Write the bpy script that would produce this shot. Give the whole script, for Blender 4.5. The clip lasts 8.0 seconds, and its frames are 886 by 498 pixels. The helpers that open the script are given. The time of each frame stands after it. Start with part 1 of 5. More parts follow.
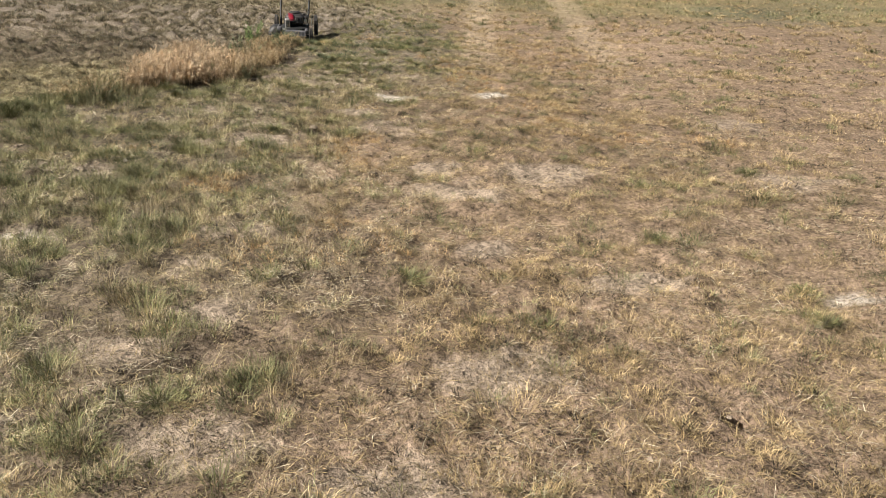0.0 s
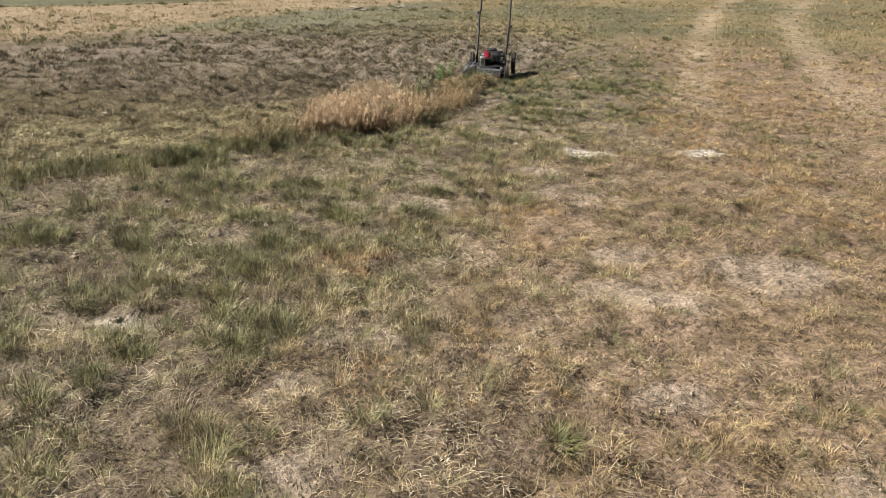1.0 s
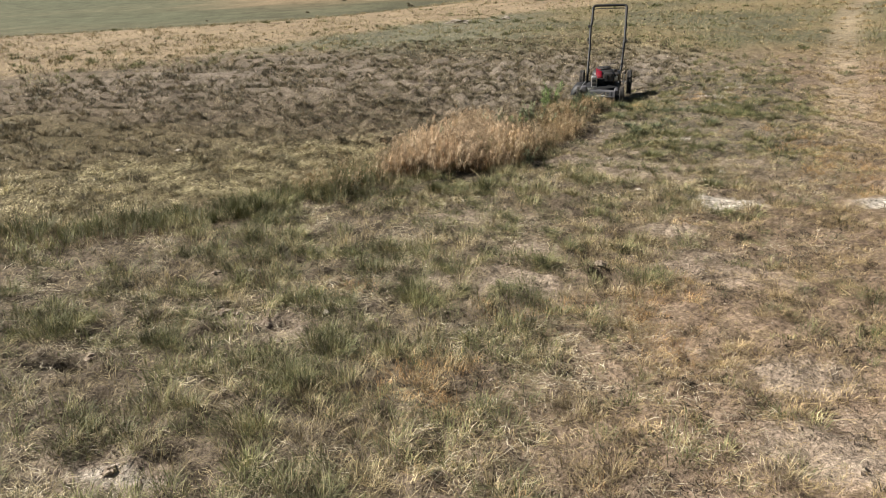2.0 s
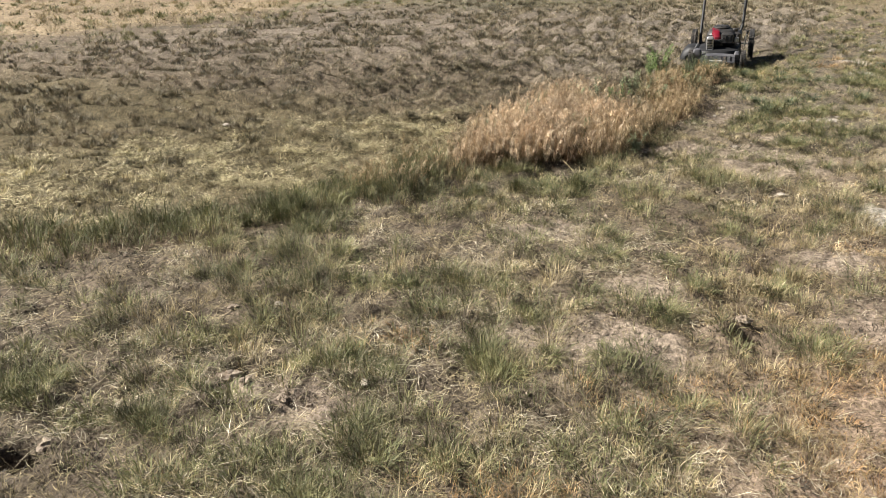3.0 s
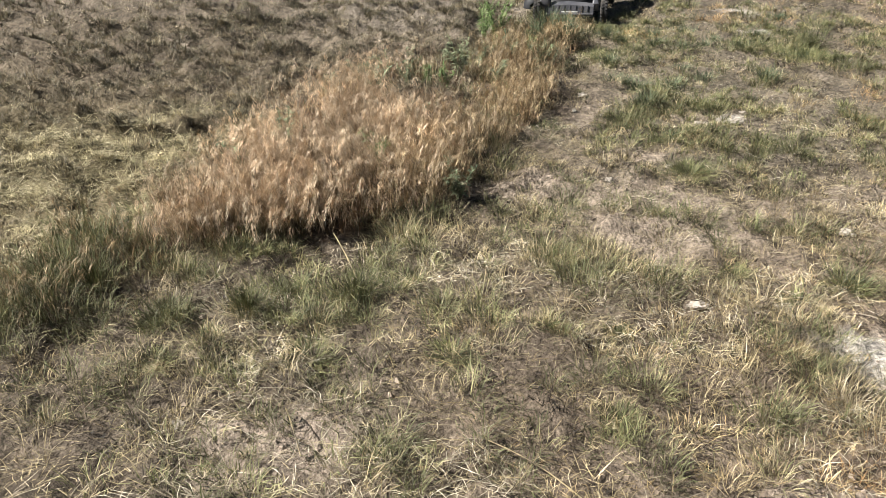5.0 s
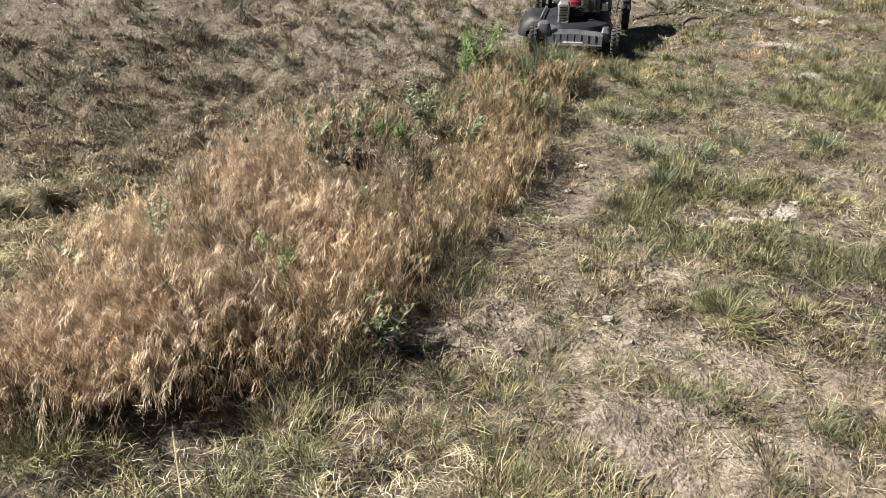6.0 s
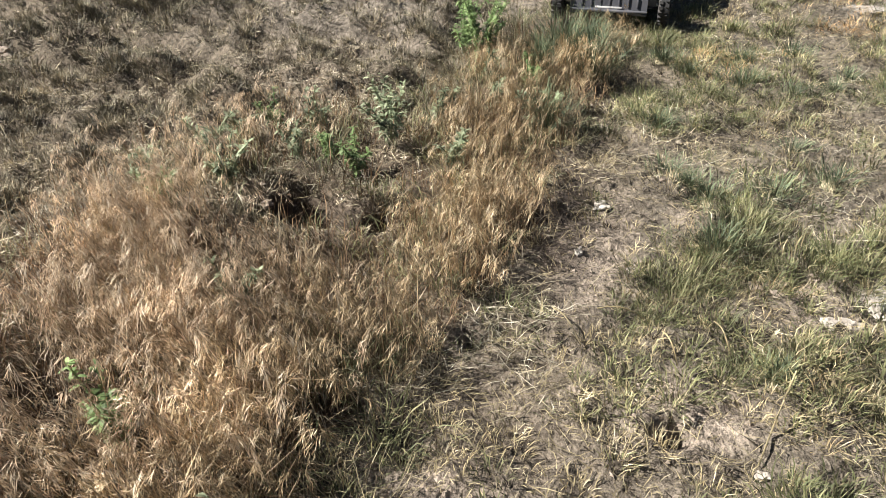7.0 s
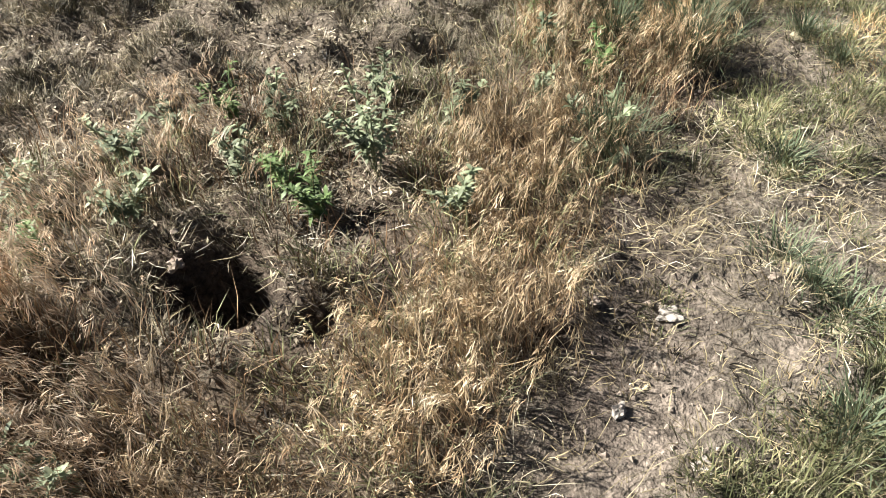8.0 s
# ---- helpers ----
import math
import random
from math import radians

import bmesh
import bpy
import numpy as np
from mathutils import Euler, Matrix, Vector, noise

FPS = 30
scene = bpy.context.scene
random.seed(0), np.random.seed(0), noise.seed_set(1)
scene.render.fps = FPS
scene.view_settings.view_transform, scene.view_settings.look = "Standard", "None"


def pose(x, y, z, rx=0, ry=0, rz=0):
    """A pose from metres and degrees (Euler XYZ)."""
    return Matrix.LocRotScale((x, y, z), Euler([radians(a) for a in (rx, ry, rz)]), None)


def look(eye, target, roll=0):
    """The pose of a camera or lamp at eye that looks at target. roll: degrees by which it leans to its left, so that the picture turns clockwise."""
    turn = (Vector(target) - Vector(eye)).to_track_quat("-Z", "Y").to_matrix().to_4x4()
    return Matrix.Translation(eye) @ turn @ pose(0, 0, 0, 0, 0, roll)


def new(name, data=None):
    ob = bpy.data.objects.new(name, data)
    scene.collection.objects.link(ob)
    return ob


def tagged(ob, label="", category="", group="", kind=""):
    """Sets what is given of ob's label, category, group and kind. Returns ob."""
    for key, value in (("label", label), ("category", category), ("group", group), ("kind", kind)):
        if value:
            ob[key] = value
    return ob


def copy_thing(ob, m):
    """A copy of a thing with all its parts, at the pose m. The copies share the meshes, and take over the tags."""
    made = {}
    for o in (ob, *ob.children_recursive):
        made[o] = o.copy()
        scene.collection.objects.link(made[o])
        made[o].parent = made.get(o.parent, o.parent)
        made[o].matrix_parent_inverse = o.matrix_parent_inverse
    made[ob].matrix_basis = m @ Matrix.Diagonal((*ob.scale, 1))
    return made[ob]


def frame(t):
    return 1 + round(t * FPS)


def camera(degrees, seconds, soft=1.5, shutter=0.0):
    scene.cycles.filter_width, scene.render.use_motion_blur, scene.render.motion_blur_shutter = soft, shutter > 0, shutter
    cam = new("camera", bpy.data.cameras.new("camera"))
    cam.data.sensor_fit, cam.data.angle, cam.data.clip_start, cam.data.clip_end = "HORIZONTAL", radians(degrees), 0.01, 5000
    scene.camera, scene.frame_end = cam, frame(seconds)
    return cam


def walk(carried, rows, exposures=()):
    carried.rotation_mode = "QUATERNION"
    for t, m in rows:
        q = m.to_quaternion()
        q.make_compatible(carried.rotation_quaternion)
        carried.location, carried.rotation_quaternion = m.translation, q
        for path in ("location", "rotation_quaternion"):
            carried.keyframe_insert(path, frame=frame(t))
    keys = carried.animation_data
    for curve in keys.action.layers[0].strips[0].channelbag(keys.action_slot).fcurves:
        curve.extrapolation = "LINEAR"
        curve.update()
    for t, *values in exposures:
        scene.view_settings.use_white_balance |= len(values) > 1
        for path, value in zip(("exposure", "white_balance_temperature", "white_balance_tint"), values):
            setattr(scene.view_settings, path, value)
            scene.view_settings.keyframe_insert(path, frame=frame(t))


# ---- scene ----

# ---------------------------------------------------------------- camera and its walk
cam = camera(58.1, 8.0, soft=0.8)
PATH = [
    (0, (0.774, -11.638, 1.46), (0.99, -9.797, 0.71), 1.5),
    (0.5, (0.919, -11.162, 1.448), (1.094, -9.325, 0.676), 3.5),
    (0.6, (0.943, -11.068, 1.452), (1.073, -9.224, 0.688), 3.4),
    (0.7, (0.946, -10.941, 1.455), (0.987, -9.087, 0.706), 2.7),
    (1, (0.971, -10.612, 1.466), (0.685, -8.758, 0.773), -0.2),
    (1.5, (0.872, -10.068, 1.475), (0.543, -8.197, 0.851), 0.4),
    (2, (0.792, -9.535, 1.488), (0.252, -7.729, 0.819), -2.5),
    (2.2, (0.734, -9.349, 1.484), (0.118, -7.59, 0.759), -3.3),
    (3.3, (0.405, -8.154, 1.44), (-0.32, -6.464, 0.653), -3.4),
    (3.5, (0.368, -7.931, 1.425), (-0.333, -6.242, 0.614), -3.2),
    (4, (0.342, -7.383, 1.403), (-0.231, -5.664, 0.556), -4.1),
    (4.5, (0.273, -6.869, 1.377), (-0.115, -5.137, 0.455), -1.7),
    (4.7, (0.262, -6.661, 1.38), (-0.111, -4.939, 0.435), -1.9),
    (5.8, (0.273, -5.411, 1.311), (-0.093, -3.727, 0.296), -0.8),
    (6, (0.277, -5.196, 1.303), (-0.117, -3.501, 0.317), -0.8),
    (6.5, (0.268, -4.664, 1.244), (-0.155, -3.008, 0.205), -0.6),
    (7, (0.294, -4.152, 1.184), (-0.198, -2.572, 0.061), -1.9),
    (7.5, (0.236, -3.656, 1.14), (-0.299, -2.156, -0.068), 0.6),
    (7.8, (0.246, -3.37, 1.118), (-0.325, -1.951, -0.155), -1.6),
    (8, (0.225, -3.204, 1.091), (-0.436, -1.895, -0.269), -3.6),
]
walk(cam, [(t, look(eye, target, roll)) for t, eye, target, roll in PATH], exposures=[(0, 1.08, 6750, 10), (0.6, 1.06, 6750, 10), (1.1, 0.97, 6650, 10), (2.2, 0.96, 6600, 10), (3.3, 1.27, 6480, 10), (4.7, 1.25, 6300, 10), (6.5, 1.33, 6230, 10), (7.3, 1.47, 6120, 10), (8, 1.62, 6100, 10)])

# ---------------------------------------------------------------- daylight
SUN_TO = Vector((1.12, 0.16, -1.0)).normalized()      # the way the sunlight travels
elev = math.asin(-SUN_TO.z)
world = bpy.data.worlds.new("clear_sky")
scene.world = world
world.use_nodes = True
wn = world.node_tree.nodes
sky = wn.new("ShaderNodeTexSky")
sky.sky_type, sky.sun_disc = "NISHITA", False
sky.sun_elevation = elev
sky.sun_rotation = math.atan2(-SUN_TO.x, -SUN_TO.y)
world.node_tree.links.new(sky.outputs[0], wn["Background"].inputs[0])
wn["Background"].inputs[1].default_value = 0.016
sun = new("sun", bpy.data.lights.new("sun", "SUN"))
sun.data.energy, sun.data.angle, sun.data.color = 5.0, radians(0.53), (1.0, 0.95, 0.87)
sun.matrix_world = look(-SUN_TO * 30, (0, 0, 0))

# ---------------------------------------------------------------- materials


def nodes_of(name):
    m = bpy.data.materials.new(name)
    m.use_nodes = True
    return m, m.node_tree.nodes, m.node_tree.links


def ramp(nodes, stops):
    r = nodes.new("ShaderNodeValToRGB")
    while len(r.color_ramp.elements) < len(stops):
        r.color_ramp.elements.new(0.5)
    for e, (p, c) in zip(r.color_ramp.elements, stops):
        e.position, e.color = p, (*c, 1)
    return r


def blade_material(name, stops, translucent=0.3, rough=0.6, spread=0.62):
    """Grass: every blade takes its own shade, neighbours in a tuft lean to the same one, and some light comes through."""
    m, n, l = nodes_of(name)
    b = n["Principled BSDF"]
    g = n.new("ShaderNodeNewGeometry")
    tc = n.new("ShaderNodeTexCoord")

    def drift(scale, detail, lo, hi):
        nz = n.new("ShaderNodeTexNoise")
        nz.inputs["Scale"].default_value, nz.inputs["Detail"].default_value = scale, detail
        l.new(tc.outputs["Object"], nz.inputs["Vector"])
        mr = n.new("ShaderNodeMapRange")
        mr.inputs[1].default_value, mr.inputs[2].default_value, mr.inputs[3].default_value, mr.inputs[4].default_value = 0.34, 0.66, lo, hi
        l.new(nz.outputs[0], mr.inputs[0])
        return mr.outputs[0]

    own = n.new("ShaderNodeMath")
    own.operation = "MULTIPLY_ADD"
    own.inputs[1].default_value = spread
    l.new(g.outputs["Random Per Island"], own.inputs[0])
    l.new(drift(11, 3, 0.0, 1.0 - spread), own.inputs[2])
    r = ramp(n, stops)
    l.new(own.outputs[0], r.inputs[0])
    both = n.new("ShaderNodeMath")
    both.operation = "MULTIPLY"
    l.new(drift(2.6, 4, 0.72, 1.28), both.inputs[0])
    l.new(drift(17, 3, 0.42, 1.42), both.inputs[1])
    hsv = n.new("ShaderNodeHueSaturation")
    l.new(r.outputs[0], hsv.inputs["Color"])
    l.new(both.outputs[0], hsv.inputs["Value"])
    l.new(hsv.outputs[0], b.inputs["Base Color"])
    b.inputs["Roughness"].default_value = rough
    b.inputs["Specular IOR Level"].default_value = 0.25
    tr = n.new("ShaderNodeBsdfTranslucent")
    l.new(hsv.outputs[0], tr.inputs["Color"])
    mix = n.new("ShaderNodeMixShader")
    mix.inputs[0].default_value = 0.5 * translucent
    l.new(b.outputs[0], mix.inputs[1])
    l.new(tr.outputs[0], mix.inputs[2])
    l.new(mix.outputs[0], n["Material Output"].inputs[0])
    return m


def solid_material(name, a, b_, rough=0.5, metal=0.0, scale=18.0, bump=0.15, dust=None, dust_amount=0.45):
    """Paint, plastic or metal: two shades by fine noise, an optional coat of dust in patches, and relief."""
    m, n, l = nodes_of(name)
    p = n["Principled BSDF"]
    tc = n.new("ShaderNodeTexCoord")
    nz = n.new("ShaderNodeTexNoise")
    nz.inputs["Scale"].default_value, nz.inputs["Detail"].default_value = scale, 6
    l.new(tc.outputs["Object"], nz.inputs["Vector"])
    r = ramp(n, [(0.35, a), (0.68, b_)])
    l.new(nz.outputs[0], r.inputs[0])
    col = r.outputs[0]
    if dust:
        n2 = n.new("ShaderNodeTexNoise")
        n2.inputs["Scale"].default_value, n2.inputs["Detail"].default_value = scale * 0.45, 5
        l.new(tc.outputs["Object"], n2.inputs["Vector"])
        mr = n.new("ShaderNodeMapRange")
        mr.inputs[1].default_value, mr.inputs[2].default_value, mr.inputs[4].default_value = 0.38, 0.7, dust_amount * 1.6
        l.new(n2.outputs[0], mr.inputs[0])
        mx = n.new("ShaderNodeMix")
        mx.data_type = "RGBA"
        mx.inputs["B"].default_value = (*dust, 1)
        l.new(mr.outputs[0], mx.inputs["Factor"])
        l.new(col, mx.inputs["A"])
        col = mx.outputs["Result"]
    l.new(col, p.inputs["Base Color"])
    p.inputs["Roughness"].default_value, p.inputs["Metallic"].default_value = rough, metal
    bp = n.new("ShaderNodeBump")
    bp.inputs["Strength"].default_value, bp.inputs["Distance"].default_value = bump, 0.004
    l.new(nz.outputs[0], bp.inputs["Height"])
    l.new(bp.outputs[0], p.inputs["Normal"])
    return m


def soil_material():
    """Dry ground: colour from the field's own cover, broken up by grains, crumbs and shrinkage cracks."""
    m, n, l = nodes_of("dry_soil")
    p = n["Principled BSDF"]
    at = n.new("ShaderNodeAttribute")
    at.attribute_name = "cover"
    tc = n.new("ShaderNodeTexCoord")

    def noise_at(scale, detail, rough=0.55):
        k = n.new("ShaderNodeTexNoise")
        k.inputs["Scale"].default_value, k.inputs["Detail"].default_value, k.inputs["Roughness"].default_value = scale, detail, rough
        l.new(tc.outputs["Object"], k.inputs["Vector"])
        return k
    big, fine = noise_at(9, 6, 0.65), noise_at(48, 6, 0.7)
    vo = n.new("ShaderNodeTexVoronoi")
    vo.feature = "DISTANCE_TO_EDGE"
    vo.inputs["Scale"].default_value = 9
    warp = n.new("ShaderNodeMix")
    warp.data_type = "RGBA"
    warp.inputs["Factor"].default_value = 0.1
    l.new(tc.outputs["Object"], warp.inputs["A"])
    l.new(noise_at(6, 3).outputs["Color"], warp.inputs["B"])
    l.new(warp.outputs["Result"], vo.inputs["Vector"])
    crack = n.new("ShaderNodeMapRange")
    crack.inputs[2].default_value, crack.inputs[3].default_value = 0.022, 0.62
    l.new(vo.outputs["Distance"], crack.inputs[0])
    v1 = n.new("ShaderNodeMapRange")
    v1.inputs[1].default_value, v1.inputs[2].default_value, v1.inputs[3].default_value, v1.inputs[4].default_value = 0.34, 0.66, 0.38, 1.5
    l.new(fine.outputs[0], v1.inputs[0])
    v2 = n.new("ShaderNodeMapRange")
    v2.inputs[1].default_value, v2.inputs[2].default_value, v2.inputs[3].default_value, v2.inputs[4].default_value = 0.34, 0.66, 0.66, 1.34
    l.new(big.outputs[0], v2.inputs[0])
    mul = n.new("ShaderNodeMath")
    mul.operation = "MULTIPLY"
    l.new(v1.outputs[0], mul.inputs[0])
    l.new(v2.outputs[0], mul.inputs[1])
    v3 = n.new("ShaderNodeMapRange")
    v3.inputs[1].default_value, v3.inputs[2].default_value, v3.inputs[3].default_value, v3.inputs[4].default_value = 0.34, 0.66, 0.72, 1.28
    l.new(noise_at(0.3, 8, 0.7).outputs[0], v3.inputs[0])
    broad = n.new("ShaderNodeMath")
    broad.operation = "MULTIPLY"
    l.new(mul.outputs[0], broad.inputs[0])
    l.new(v3.outputs[0], broad.inputs[1])
    mul2 = n.new("ShaderNodeMath")
    mul2.operation = "MULTIPLY"
    l.new(broad.outputs[0], mul2.inputs[0])
    l.new(crack.outputs[0], mul2.inputs[1])
    hsv = n.new("ShaderNodeHueSaturation")
    l.new(at.outputs["Color"], hsv.inputs["Color"])
    l.new(mul2.outputs[0], hsv.inputs["Value"])
    l.new(hsv.outputs[0], p.inputs["Base Color"])
    p.inputs["Roughness"].default_value = 0.95
    p.inputs["Specular IOR Level"].default_value = 0.1
    add = n.new("ShaderNodeMath")
    add.operation = "ADD"
    crumb = noise_at(110, 4, 0.6)
    l.new(fine.outputs[0], add.inputs[0])
    l.new(crumb.outputs[0], add.inputs[1])
    bp = n.new("ShaderNodeBump")
    bp.inputs["Strength"].default_value, bp.inputs["Distance"].default_value = 1.0, 0.016
    l.new(add.outputs[0], bp.inputs["Height"])
    l.new(bp.outputs[0], p.inputs["Normal"])
    return m


SOIL = soil_material()
STRAW = blade_material("dry_straw", [(0.0, (0.15, 0.115, 0.06)), (0.35, (0.285, 0.23, 0.127)), (0.7, (0.44, 0.365, 0.215)), (1.0, (0.66, 0.58, 0.40))], 0.15)
WARM = blade_material("warm_straw", [(0.0, (0.13, 0.094, 0.047)), (0.35, (0.285, 0.21, 0.107)), (0.7, (0.455, 0.345, 0.187)), (1.0, (0.66, 0.53, 0.33))], 0.15)
GREEN = blade_material("grey_green_grass", [(0.0, (0.085, 0.095, 0.043)), (0.35, (0.165, 0.172, 0.08)), (0.7, (0.265, 0.25, 0.125)), (1.0, (0.45, 0.39, 0.23))], 0.2)
OLIVE = blade_material("dark_olive_grass", [(0.0, (0.06, 0.068, 0.029)), (0.5, (0.135, 0.142, 0.06)), (0.85, (0.24, 0.228, 0.108)), (1.0, (0.42, 0.37, 0.21))], 0.2)
GOLD = blade_material("ripe_cheatgrass", [(0.0, (0.33, 0.21, 0.125)), (0.35, (0.55, 0.41, 0.27)), (0.7, (0.73, 0.59, 0.425)), (1.0, (0.88, 0.78, 0.62))], 0.5)
MOWN = blade_material("fresh_clippings", [(0.0, (0.14, 0.125, 0.062)), (0.35, (0.33, 0.285, 0.155)), (0.7, (0.53, 0.465, 0.28)), (1.0, (0.78, 0.70, 0.50))], 0.2)
DULL = blade_material("weathered_stubble", [(0.0, (0.14, 0.115, 0.075)), (0.4, (0.27, 0.225, 0.152)), (0.75, (0.42, 0.355, 0.25)), (1.0, (0.66, 0.58, 0.44))], 0.15)
RUST = blade_material("rusty_grass", [(0.0, (0.19, 0.10, 0.042)), (0.4, (0.38, 0.23, 0.10)), (0.75, (0.52, 0.345, 0.17)), (1.0, (0.68, 0.52, 0.31))], 0.2)
STEM = blade_material("ripe_stem", [(0.0, (0.16, 0.103, 0.053)), (0.4, (0.34, 0.245, 0.135)), (0.75, (0.53, 0.415, 0.26)), (1.0, (0.74, 0.63, 0.45))], 0.2)
BROWN = blade_material("brown_undergrowth", [(0.0, (0.075, 0.043, 0.024)), (0.5, (0.19, 0.118, 0.063)), (1.0, (0.40, 0.27, 0.155))], 0.15)
DARK = blade_material("dark_stubble", [(0.0, (0.06, 0.052, 0.032)), (0.45, (0.14, 0.122, 0.075)), (0.8, (0.25, 0.215, 0.135)), (1.0, (0.44, 0.38, 0.26))], 0.15)
BLEACHED = blade_material("bleached_straw", [(0.0, (0.26, 0.215, 0.14)), (0.4, (0.44, 0.385, 0.27)), (0.75, (0.60, 0.54, 0.41)), (1.0, (0.78, 0.72, 0.58))], 0.15)
# near-black blade colour, which also paints the shade in gaps between tufts
ROT_SHADE = blade_material("litter_and_gap_shade", [(0.0, (0.018, 0.014, 0.009)), (0.5, (0.045, 0.035, 0.024)), (1.0, (0.13, 0.10, 0.068))], 0.05)
WEED = blade_material("weed_leaf", [(0.0, (0.11, 0.165, 0.06)), (0.6, (0.21, 0.29, 0.11)), (1.0, (0.36, 0.42, 0.20))], 0.3, 0.5)
SAGE = blade_material("grey_weed_leaf", [(0.0, (0.17, 0.20, 0.115)), (0.6, (0.29, 0.325, 0.19)), (1.0, (0.44, 0.46, 0.30))], 0.3, 0.6)
STONE = solid_material("pale_stone", (0.28, 0.24, 0.195), (0.50, 0.45, 0.385), 0.9, 0, 22, 0.6)
CLOD = solid_material("dry_clod", (0.22, 0.17, 0.125), (0.40, 0.33, 0.26), 0.95, 0, 30, 0.8)
DECK = solid_material("dusty_dark_steel", (0.006, 0.0065, 0.008), (0.013, 0.0135, 0.016), 0.6, 0.0, 16, 0.2, (0.08, 0.076, 0.072), 0.08)
APRON = solid_material("dusty_grey_plastic", (0.042, 0.043, 0.052), (0.075, 0.076, 0.088), 0.5, 0, 14, 0.2, (0.2, 0.19, 0.19), 0.25)
RUBBER = solid_material("dusty_rubber", (0.02, 0.02, 0.021), (0.045, 0.043, 0.042), 0.85, 0, 30, 0.4, (0.24, 0.20, 0.16), 0.2)
BLACK = solid_material("black_plastic", (0.013, 0.013, 0.014), (0.03, 0.03, 0.031), 0.42, 0, 20, 0.1, (0.22, 0.19, 0.16), 0.12)
RED = solid_material("red_plastic", (0.17, 0.007, 0.018), (0.25, 0.012, 0.027), 0.35, 0, 9, 0.05, (0.4, 0.25, 0.22), 0.12)
SILVER = solid_material("bare_aluminium", (0.45, 0.45, 0.44), (0.66, 0.66, 0.65), 0.38, 0.75, 24, 0.2, (0.35, 0.31, 0.27), 0.2)
TUBE = solid_material("black_painted_tube", (0.009, 0.009, 0.01), (0.016, 0.016, 0.017), 0.6, 0.0, 25, 0.1)
PALE = solid_material("worn_sticker", (0.55, 0.53, 0.50), (0.75, 0.73, 0.70), 0.6, 0, 40, 0.1)

# ---------------------------------------------------------------- the plan of the field
RNG = np.random.default_rng(7)


def lattice(ix, iy, seed):
    k = (ix * 374761393 + iy * 668265263 + seed * 974634777) & 0xFFFFFFFF
    k = ((k ^ (k >> 13)) * 1274126177) & 0xFFFFFFFF
    return ((k ^ (k >> 16)) & 0xFFFF) / 65535.0


def vnoise(x, y, f, seed=0):
    """Smooth noise 0 to 1, f bumps to the metre."""
    X, Y = np.asarray(x) * f + 4000.0, np.asarray(y) * f + 4000.0
    ix, iy = np.floor(X).astype(np.int64), np.floor(Y).astype(np.int64)
    u, v = X - ix, Y - iy
    u, v = u * u * (3 - 2 * u), v * v * (3 - 2 * v)
    a, b = lattice(ix, iy, seed), lattice(ix + 1, iy, seed)
    c, d = lattice(ix, iy + 1, seed), lattice(ix + 1, iy + 1, seed)
    return (a * (1 - u) + b * u) * (1 - v) + (c * (1 - u) + d * u) * v


def fbm(x, y, f, seed=0, octaves=3):
    total, amp, norm = 0.0, 1.0, 0.0
    for k in range(octaves):
        total, norm = total + amp * vnoise(x, y, f * 2 ** k, seed + 17 * k), norm + amp
        amp *= 0.5
    return total / norm


def smooth(lo, hi, v):
    s = np.clip((v - lo) / (hi - lo), 0, 1)
    return s * s * (3 - 2 * s)


def inside(x, y, poly):
    hit = np.zeros(np.shape(x), bool)
    for (x0, y0), (x1, y1) in zip(poly, poly[1:] + poly[:1]):
        if y0 != y1:
            hit ^= ((y0 > y) != (y1 > y)) & (x < (x1 - x0) * (y - y0) / (y1 - y0) + x0)
    return hit


class Patches:
    """Soft ellipses on the plan, with a ragged outline."""

    def __init__(self, seed):
        self.rows, self.seed = [], seed

    def add(self, x, y, rx, ry, turn=0, strength=1.0):
        self.rows.append((x, y, rx, ry, radians(turn), strength))
        return self

    def at(self, x, y):
        out = np.zeros(np.shape(x))
        ragged = 0.45 + 1.1 * fbm(x, y, 6.5, self.seed, 4)
        for cx, cy, rx, ry, a, s in self.rows:
            dx, dy = x - cx, y - cy
            u, v = (dx * math.cos(a) + dy * math.sin(a)) / rx, (dy * math.cos(a) - dx * math.sin(a)) / ry
            out = np.maximum(out, s * (1 - smooth(0.5, 1.1, np.hypot(u, v) * ragged)))
        return out


def near_turf(x, y):
    """Weight of the close short turf beside the strip and the mower."""
    return smooth(0.05, 0.35, x) * smooth(-3.8, -2.6, y) * (1 - smooth(1.2, 2.6, y)) * (1 - smooth(1.7, 2.6, x))


# the uncut strip of tall ripe grass, and the green edge that carries it on
TALL = [(0.08, -0.75), (0.04, -1.4), (-0.01, -1.8), (0.0, -2.3), (-0.1, -2.7), (-0.22, -3.0), (-0.28, -3.3), (-0.36, -3.6), (-0.62, -3.86),
        (-1.1, -4.02), (-1.4, -4.1), (-1.42, -3.7), (-1.33, -3.2), (-1.2, -2.85), (-0.95, -2.65), (-0.72, -2.62), (-0.5, -2.62), (-0.40, -2.3),
        (-0.42, -1.9), (-0.45, -1.5), (-0.42, -1.0), (-0.36, -0.72)]
